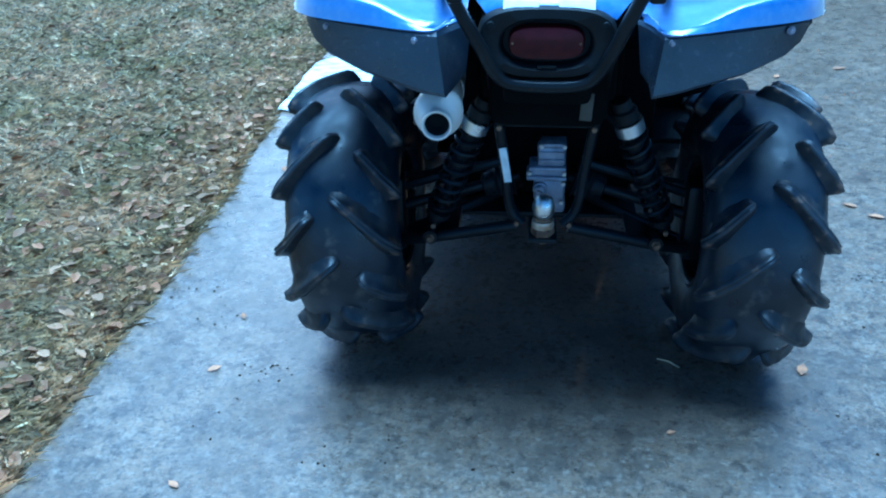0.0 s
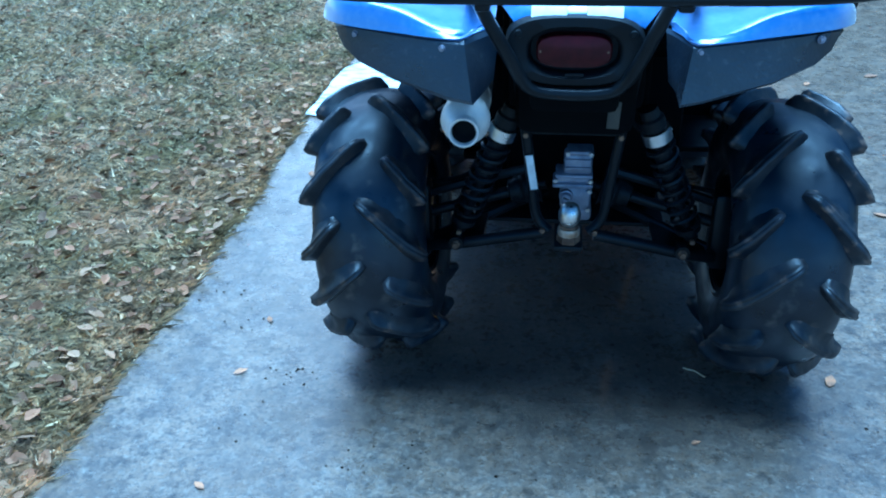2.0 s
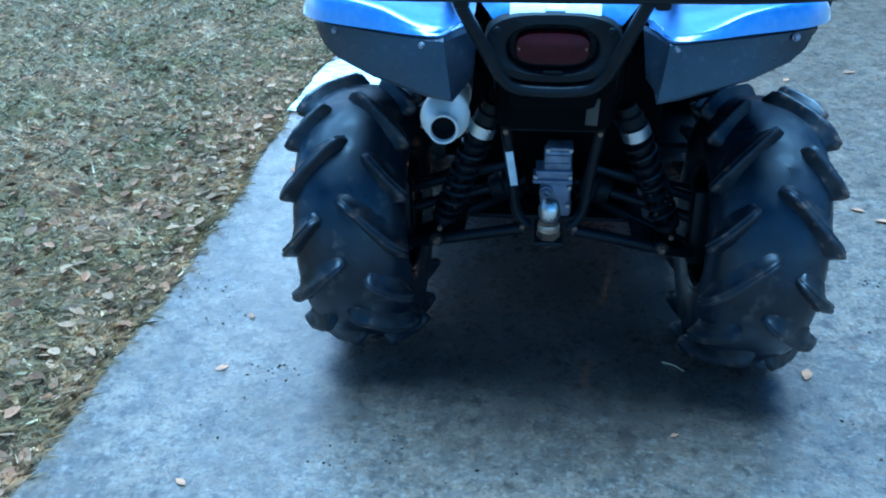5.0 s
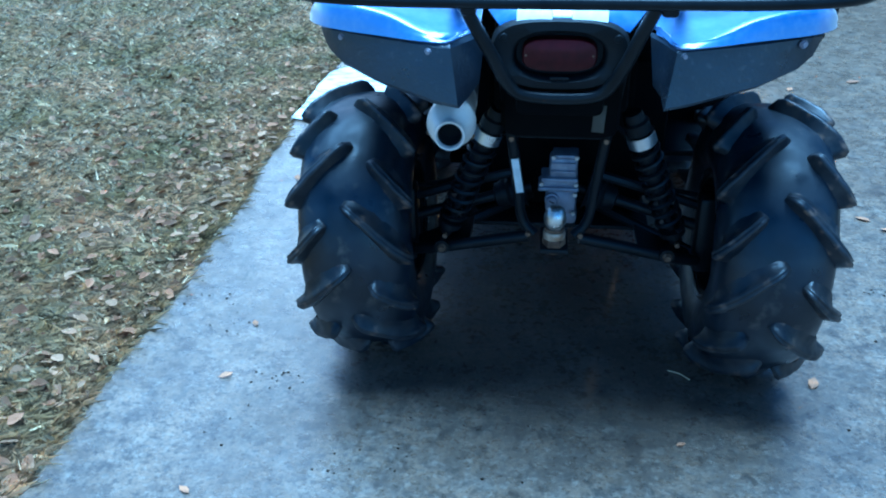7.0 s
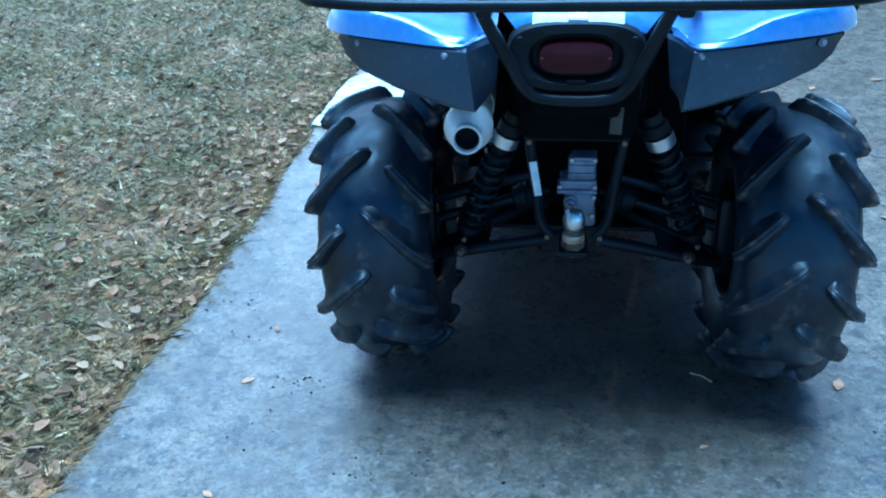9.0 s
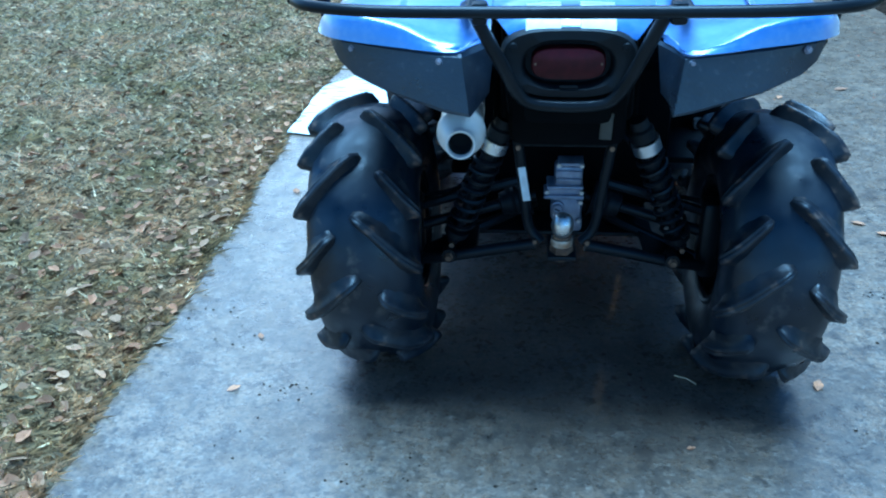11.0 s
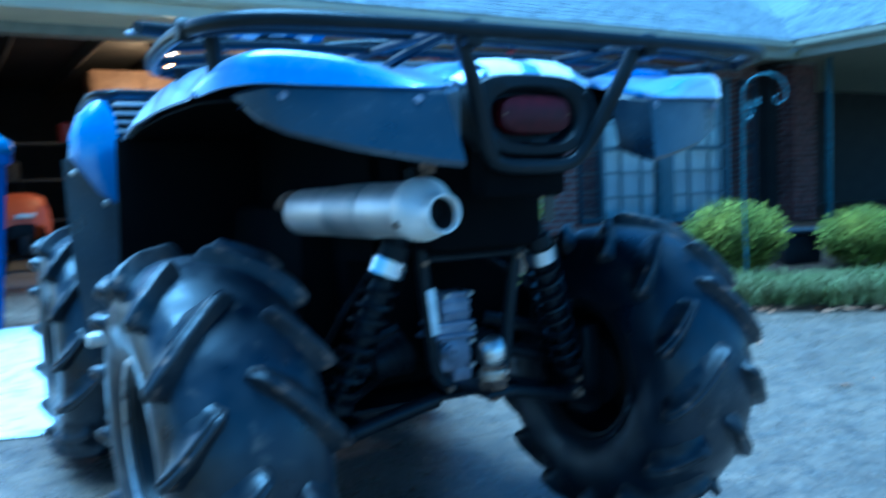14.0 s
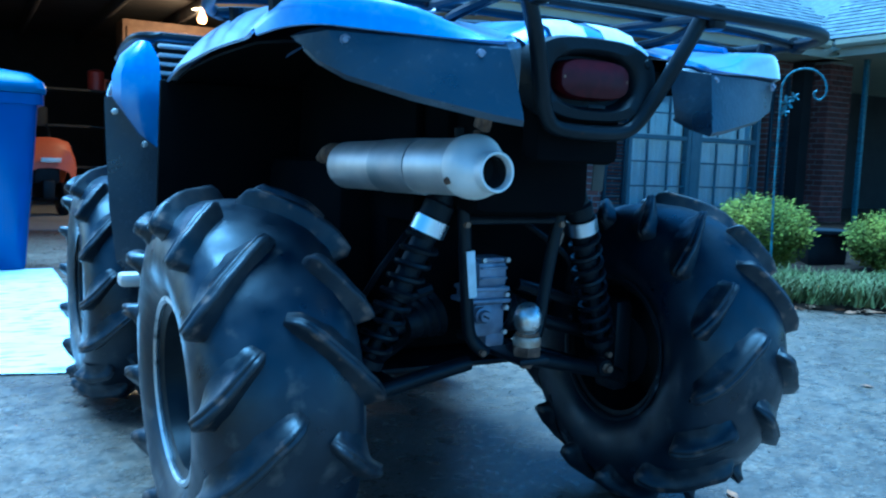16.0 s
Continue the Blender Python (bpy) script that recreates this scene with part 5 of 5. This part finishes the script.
gb2 = shell([[(-2.6, EY - 0.03, EZ + 0.09), (9.15, EY - 0.03, EZ + 0.09)], [(-2.6, EY - 0.03, EZ - 0.01), (9.15, EY - 0.03, EZ - 0.01)], [(-2.6, EY - 0.10, EZ - 0.01), (9.15, EY - 0.10, EZ - 0.01)], [(-2.6, EY - 0.135, EZ + 0.03), (9.15, EY - 0.135, EZ + 0.03)], [(-2.6, EY - 0.135, EZ + 0.09), (9.15, EY - 0.135, EZ + 0.09)]], 0.003)
tagged(part("gutter", gb2, CREAM), "cream painted metal gutter along the eave", "gutter", kind="structure")
# side wing eave that comes forward
WX = 9.25
tagged(part("soffit_wing", box((4.5, 9.0, 0.02), (WX + 2.3, EY - 3.85, EZ - 0.10), 0.0), SOFFIT, smooth=False), "cream painted porch soffit", "soffit", kind="structure")
tagged(part("fascia_wing", box((0.025, 8.2, 0.20), (WX - 0.012, EY - 4.3, EZ - 0.02), 0.003), CREAM), "cream painted fascia board of the porch", "fascia", kind="structure")
gb3 = shell([[(WX - 0.03, EY - 0.2, EZ + 0.09), (WX - 0.03, EY - 8.4, EZ + 0.09)], [(WX - 0.03, EY - 0.2, EZ - 0.01), (WX - 0.03, EY - 8.4, EZ - 0.01)], [(WX - 0.10, EY - 0.2, EZ - 0.01), (WX - 0.10, EY - 8.4, EZ - 0.01)], [(WX - 0.135, EY - 0.2, EZ + 0.03), (WX - 0.135, EY - 8.4, EZ + 0.03)], [(WX - 0.135, EY - 0.2, EZ + 0.09), (WX - 0.135, EY - 8.4, EZ + 0.09)]], 0.003)
tagged(part("gutter_wing", gb3, CREAM), "cream painted gutter along the porch eave", "gutter", kind="structure")


def shingles(name, org, u, v, nu, nv, tab, rise, label):
    """Overlapping courses of tabs on a slope: u along the eave, v up the slope."""
    V, F = [], []
    o, u, v = Vector(org), Vector(u).normalized(), Vector(v).normalized()
    nrm = u.cross(v)
    if nrm.z < 0:
        nrm = -nrm
    for j in range(nv):
        for i in range(nu):
            a = o + u * (tab * (i + (0.5 if j % 2 else 0))) + v * (rise * j) + nrm * rng.uniform(0.0, 0.004)
            b, c = u * (tab - 0.008), v * (rise * 1.25)
            n0 = len(V)
            V += [tuple(a + nrm * 0.014), tuple(a + b + nrm * 0.014), tuple(a + b + c + nrm * 0.002), tuple(a + c + nrm * 0.002), tuple(a), tuple(a + b)]
            F += [(n0, n0 + 1, n0 + 2, n0 + 3), (n0 + 4, n0 + 5, n0 + 1, n0)]
    return tagged(soup(name, V, F, SHINGLE), label, "shingles", kind="stuff")


def slab(name, corners, label):
    rows = [[corners[0], corners[1]], [corners[3], corners[2]]]
    return tagged(part(name, shell(rows, 0.04), SHINGLE, smooth=False), label, "roof", kind="structure")


slab("roof", [(-2.7, EY - 0.03, EZ + 0.06), (14.0, EY - 0.03, EZ + 0.06), (14.0, EY + 6.8, EZ + 4.2), (-2.7, EY + 6.8, EZ + 4.2)], "grey shingled house roof")
slab("roof_wing", [(WX - 0.03, EY + 2.0, EZ + 0.06), (WX - 0.03, EY - 8.4, EZ + 0.06), (WX + 6.0, EY - 8.4, EZ + 3.6), (WX + 6.0, EY + 2.0, EZ + 3.6)], "grey shingled porch roof")
shingles("roof_shingles", (0.5, EY - 0.05, EZ + 0.115), (1, 0, 0), (0, 6.83, 4.14), 60, 18, 0.16, 0.14, "weathered grey asphalt shingles of the roof")
shingles("porch_shingles", (WX - 0.05, EY - 3.6, EZ + 0.115), (0, 1, 0), (6.03, 0, 3.54), 26, 14, 0.16, 0.14, "weathered grey asphalt shingles of the porch roof")


def window_unit(idx, x0, x1, z0, z1):
    """Double-hung window: frame, two sashes with muntins, panes and a curtain behind."""
    w = thing(f"window_{idx}", "grey framed window with small panes and pale curtains", "window", ((x0 + x1) / 2, WY + 0.06, z0), kind="structure")
    W_, H_ = x1 - x0, z1 - z0
    for nm, s, a in (("window_frame", (W_, 0.10, 0.06), (0, 0, 0.03)), ("window_frame", (W_, 0.10, 0.06), (0, 0, H_ - 0.03)), ("window_frame", (0.06, 0.10, H_), (-W_ / 2 + 0.03, 0, H_ / 2)), ("window_frame", (0.06, 0.10, H_), (W_ / 2 - 0.03, 0, H_ / 2))):
        part(nm, box(s, a, 0.006), SASH, w)
    part("window_sill", box((W_ + 0.12, 0.16, 0.05), (0, -0.05, -0.027), 0.008), SASH, w)
    part("meeting_rail", box((W_ - 0.1, 0.06, 0.06), (0, 0.0, H_ / 2), 0.005), SASH, w)
    for s in (0, 1):
        zc = H_ * (0.25 + 0.5 * s)
        for i in (1, 2):
            part("muntin", box((0.022, 0.03, H_ / 2 - 0.08), (-W_ / 2 + W_ * i / 3, 0, zc), 0.003), SASH, w)
        for i in (1, 2):
            part("muntin", box((W_ - 0.1, 0.028, 0.022), (0, 0.0, H_ * 0.5 * s + H_ / 2 * i / 3), 0.003), SASH, w)
        p = part("pane", box((W_ - 0.1, 0.006, H_ / 2 - 0.06), (0, 0.008, zc), 0.0), GLASS, w)
        p.visible_shadow = False
    rows = []
    for z in (0.05, H_ - 0.05):
        rows.append([(-W_ / 2 + 0.05 + (W_ - 0.1) * i / 40, 0.065 + 0.018 * math.sin(i * 1.3), z) for i in range(41)])
    part("curtain", shell(rows, 0.004), CURTAIN, w, "pale drawn curtain")
    return w


window_unit(1, 6.44, 7.52, WZ0, WZ1)
window_unit(2, 7.66, 8.84, WZ0, WZ1)
tagged(part("window_mullion", box((0.13, 0.12, WZ1 - WZ0), (7.59, WY + 0.06, (WZ0 + WZ1) / 2), 0.006), SASH), "grey post between paired windows", "mullion", kind="structure")
# added backing board; its near-black colour gives the room's dimness
wb = part("room_back", box((W1 - W0 + 0.2, 0.05, 2.2), ((W0 + W1) / 2, WY + 0.5, 1.1), 0.0), SHADE_DARK, smooth=False)
tagged(wb, "near-black backing board standing for the dim room behind the curtains", "wall", kind="structure")


def shutter(x0, x1):
    s = thing("shutter", "dark blue louvred wooden shutter beside the window", "shutter", ((x0 + x1) / 2, WY - 0.025, WZ0), group="shutters")
    W_, H_ = x1 - x0, WZ1 - WZ0
    for a, sz in (((-W_ / 2 + 0.025, 0, H_ / 2), (0.05, 0.035, H_)), ((W_ / 2 - 0.025, 0, H_ / 2), (0.05, 0.035, H_)), ((0, 0, 0.04), (W_, 0.034, 0.08)), ((0, 0, H_ - 0.04), (W_, 0.034, 0.08)), ((0, 0, H_ / 2), (W_, 0.034, 0.08))):
        part("stile", box(sz, a, 0.004), SHUTTER, s)
    for i in range(38):
        z = 0.10 + (H_ - 0.2) * (i + 0.5) / 38
        part("slat", box((W_ - 0.09, 0.028, 0.008), (0, 0, z), 0.0, (35, 0, 0)), SHUTTER, s)


shutter(6.02, 6.38)
shutter(8.97, 9.33)


# ---- brick porch pier, post and porch behind it ----
pier = thing("brick_pier", "dark red brick porch pier with pale mortar joints", "pier", (9.84, 6.55, 0), kind="structure")
PW, PD, PH = 0.50, 0.42, 2.32
part("core", box((PW - 0.02, PD - 0.02, PH), (0, 0, PH / 2), 0.0), MORTAR, pier, smooth=False)
bl, bh = PW / 3, 0.0735
for row in range(int(PH / 0.0735)):
    z = 0.0735 * (row + 0.5)
    offs = [-bl, 0, bl] if row % 2 == 0 else [-bl * 1.25, -bl * 0.5, bl * 0.5, bl * 1.25]
    for o in offs:
        l = bl if abs(o) < bl * 1.2 else bl / 2
        ob = part("brick", box((l - 0.010, 0.05, bh - 0.010), (0, 0, 0), 0.003, seg=1), BRICK, pier, smooth=False)
        ob.location = (o, -PD / 2 + 0.018, z)
    for o in ((-0.105, 0.105) if row % 2 else (-0.16, 0.0, 0.16)):
        ob = part("brick", box((0.05, (0.20 if row % 2 else 0.15) - 0.010, bh - 0.010), (0, 0, 0), 0.003, seg=1), BRICK, pier, smooth=False)
        ob.location = (-PW / 2 + 0.018, o, z)
# porch walls are coloured near-black to give the deep shade behind the pier
tagged(part("porch_wall", box((14.0, 0.2, 2.8), (16.4, 9.6, 1.25), 0.0), SHADE_DARK, smooth=False), "porch back wall, its shade put into a near-black colour", "wall", kind="structure")
tagged(part("porch_ceiling", box((14.0, 5.6, 0.04), (16.4, 7.2, 2.40), 0.0), SOFFIT, smooth=False), "cream porch ceiling", "ceiling", kind="structure")
tagged(part("porch_side_wall", box((0.2, 3.2, 2.6), (9.5, 8.2, 1.25), 0.0), SHADE_DARK, smooth=False), "wall beside the porch, its shade put into a near-black colour", "wall", kind="structure")
tagged(part("porch_slab", box((14.0, 4.4, 0.12), (16.4, 7.6, 0.02), 0.01), CONCRETE), "concrete porch floor", "floor", kind="structure")
post = thing("porch_post", "slim pale painted metal porch post", "post", (9.75, 5.9, 0), kind="structure")
part("shaft", box((0.06, 0.06, 2.32), (0, 0, 1.16), 0.008), IRON, post)
part("foot", box((0.12, 0.12, 0.03), (0, 0, 0.015), 0.006), IRON, post)

# ---- planting bed ----
def bed_front(x):
    """The bed's front line."""
    return 1.98 - 0.70 * (x - 2.6) + 0.06 * math.sin(3 * x) if x > 2.6 else 1.98 + 4.0 * (2.6 - x)


mb = bmesh.new()
V0 = []
for i in range(40):
    x = 2.35 + 7.2 * i / 39
    y0_ = bed_front(x)
    col = []
    for j in range(20):
        f = j / 19
        y = y0_ + (6.78 - y0_) * f
        col.append(mb.verts.new((x, y, -0.004 if j == 0 or i == 0 else 0.03 + 0.05 * min(1, f * 4) + 0.03 * noise.noise((x * 3, y * 3, 0)))))
    V0.append(col)
for A, B in zip(V0, V0[1:]):
    for j in range(19):
        mb.faces.new((A[j], B[j], B[j + 1], A[j + 1]))
tagged(part("planting_bed", mb, MULCH), "dark mulched planting bed along the house", "bed", kind="structure")


def bed_grass():
    x = rng.uniform(2.45, 7.0)
    cx = round(x / 0.16) * 0.16 + rng.gauss(0, 0.035)
    return cx, bed_front(cx) + 0.05 + round(rng.uniform(0, 0.62) / 0.16) * 0.16 + rng.gauss(0, 0.035), 0.03


V, F = [], []
for _ in range(11000):
    x, y, z = bed_grass()
    a, h, r = rng.uniform(0, 6.283), rng.uniform(0.09, 0.16), rng.uniform(0.06, 0.20)
    w = rng.uniform(0.003, 0.006)
    dx, dy = math.cos(a), math.sin(a)
    n0 = len(V)
    for f, zz in ((0, 0), (0.35, 0.75), (0.75, 1.0), (1.0, 0.75)):
        ww = w * (1 - 0.85 * f)
        V += [(x + dx * r * f - dy * ww, y + dy * r * f + dx * ww, z + h * zz), (x + dx * r * f + dy * ww, y + dy * r * f - dx * ww, z + h * zz)]
    F += [(n0 + 2 * i, n0 + 2 * i + 1, n0 + 2 * i + 3, n0 + 2 * i + 2) for i in range(3)]
tagged(soup("border_grass", V, F, LIRIOPE), "green arching border grass along the bed edge", "grass", kind="stuff")
V, F = [], []
for _ in range(260):
    x = rng.uniform(2.4, 6.5)
    leaf_mesh(V, F, x, bed_front(x) - abs(rng.gauss(0, 0.06)) + 0.03, rng.uniform(0.003, 0.02), rng.uniform(0.03, 0.07), rng.uniform(0, 6.28), rng.uniform(-0.4, 0.4), 0.4)
tagged(soup("bed_edge_leaves", V, F, LEAF), "pale fallen leaves along the bed edge", "leaves", kind="stuff")


def shrub(at, r, h, seed):
    """A clipped shrub: forked stems and a crown of small leaves in upright sprays."""
    s = thing("shrub", "clipped yellow-green leafy shrub in the planting bed", "shrub", at, group="shrubs along the house")
    rr = random.Random(seed)
    st = bmesh.new()
    for i in range(9):
        a, b = rr.uniform(0, 6.28), rr.uniform(0.2, 0.8)
        e = Vector((r * b * math.cos(a), r * b * math.sin(a), h * rr.uniform(0.6, 0.85)))
        tube([(0, 0, -0.03), e * 0.4 + Vector((0, 0, 0.05)), e], [0.012, 0.008, 0.003], 5, st)
    part("stems", st, BARK, s)
    V, F = [], []
    for _ in range(1000):
        a, c = rr.uniform(0, 6.28), rr.uniform(-0.95, 1)
        k = rr.uniform(0.55, 1.0) ** 0.5 * (1 + 0.07 * math.sin(3 * a + seed))
        q = math.sqrt(max(0, 1 - c * c))
        u = (abs(q * math.cos(a)) ** 3.5 + abs(q * math.sin(a)) ** 3.5 + abs(c) ** 3.5) ** (-1 / 3.5)
        k *= 0.55 + 0.45 * u
        low = 0.86 + 0.14 * min(1, c + 0.9)
        p = Vector((r * k * low * q * math.cos(a), r * k * low * q * math.sin(a), h * 0.48 + h * 0.42 * k * c))
        up = (p - Vector((0, 0, h * 0.1))).normalized() * 0.5 + Vector((0, 0, 0.8))
        for i in range(13):
            o = p + up * (i * 0.009) + Vector((rr.gauss(0, 0.018), rr.gauss(0, 0.018), rr.gauss(0, 0.01)))
            t = Vector((rr.gauss(0, 1), rr.gauss(0, 1), rr.gauss(0.7, 0.6))).normalized() * rr.uniform(0.022, 0.036)
            w = t.orthogonal().normalized() * 0.008
            n0 = len(V)
            V += [tuple(o), tuple(o + t * 0.5 + w), tuple(o + t), tuple(o + t * 0.5 - w)]
            F += [(n0, n0 + 1, n0 + 2, n0 + 3)]
    soup("crown", V, F, BUSH, s)


shrub((3.83, 2.52, 0.05), 0.275, 0.45, 3)
shrub((4.74, 2.12, 0.05), 0.28, 0.36, 5)
shrub((3.9, 5.6, 0.05), 0.45, 0.7, 8)

# crook for a hanging plant
hook = thing("garden_hook", "tall slim iron crook hook with a scroll, standing in the bed", "garden hook", (3.475, 2.145, 0.05), -51)
R_, T_ = 0.125, 1.20
arc = [(0.0, 0, T_)] + [(R_ - R_ * math.cos(a), 0, T_ + R_ * math.sin(a)) for a in (0.3, 0.7, 1.1, 1.57, 2.0, 2.5, 3.0)] + [(0.247, 0, T_ - 0.03), (0.22, 0, T_ - 0.06), (0.19, 0, T_ - 0.05), (0.183, 0, T_ - 0.02), (0.20, 0, T_ - 0.008)]
part("pole", tube([(0.02, 0, -0.06), (0.0, 0, 0.6), (0.0, 0, T_ - 0.01)] + smooth_path(arc, 3), 0.0065, 8), IRON, hook)
for cx, cz, sr in ((0.035, T_ - 0.08, 0.042), (0.075, T_ - 0.045, 0.030), (0.028, T_ - 0.135, 0.026)):
    lv = bmesh.new()
    for i in range(5):
        a = i * 1.257 + cz * 7
        join(lv, shell([[(cx, -0.004, cz), (cx + sr * math.cos(a), -0.006, cz + sr * math.sin(a))], [(cx + sr * 0.6 * math.cos(a + 0.7), 0.004, cz + sr * 0.6 * math.sin(a + 0.7)), (cx + sr * 1.1 * math.cos(a + 0.3), 0.0, cz + sr * 1.1 * math.sin(a + 0.3))]], 0.003))
    part("scroll_leaf", lv, IRON, hook, "pale iron leaf ornament")
# dark tub between the shrubs
tub = thing("planter_tub", "black square planter tub in the planting bed", "planter", (4.76, 2.72, 0.05), -35)
part("tub", plate([(-0.13, -0.02), (0.13, -0.02), (0.15, 0.25), (-0.15, 0.25)], 0.28, pose(0, -0.14, 0), 0.01), BLACK, tub)
part("rim", box((0.34, 0.32, 0.04), (0, 0, 0.265), 0.010), BLACK, tub)

# feeder hung under the eave
fd = thing("bird_feeder", "small red plastic bird feeder hung under the eave", "bird feeder", (4.72, 6.32, 2.05))
part("bottle", lathe([(0, 0), (0.07, 0), (0.08, 0.03), (0.045, 0.06), (0.05, 0.16), (0.03, 0.19), (0, 0.19)], 16), REDPLAST, fd)
part("cap", lathe([(0.05, 0.17), (0.055, 0.20), (0.02, 0.23), (0, 0.23)], 14), BLACK, fd)
part("wire", tube([(0, 0, 0.22), (0, 0, 0.262)], 0.003, 6), BLACK, fd)
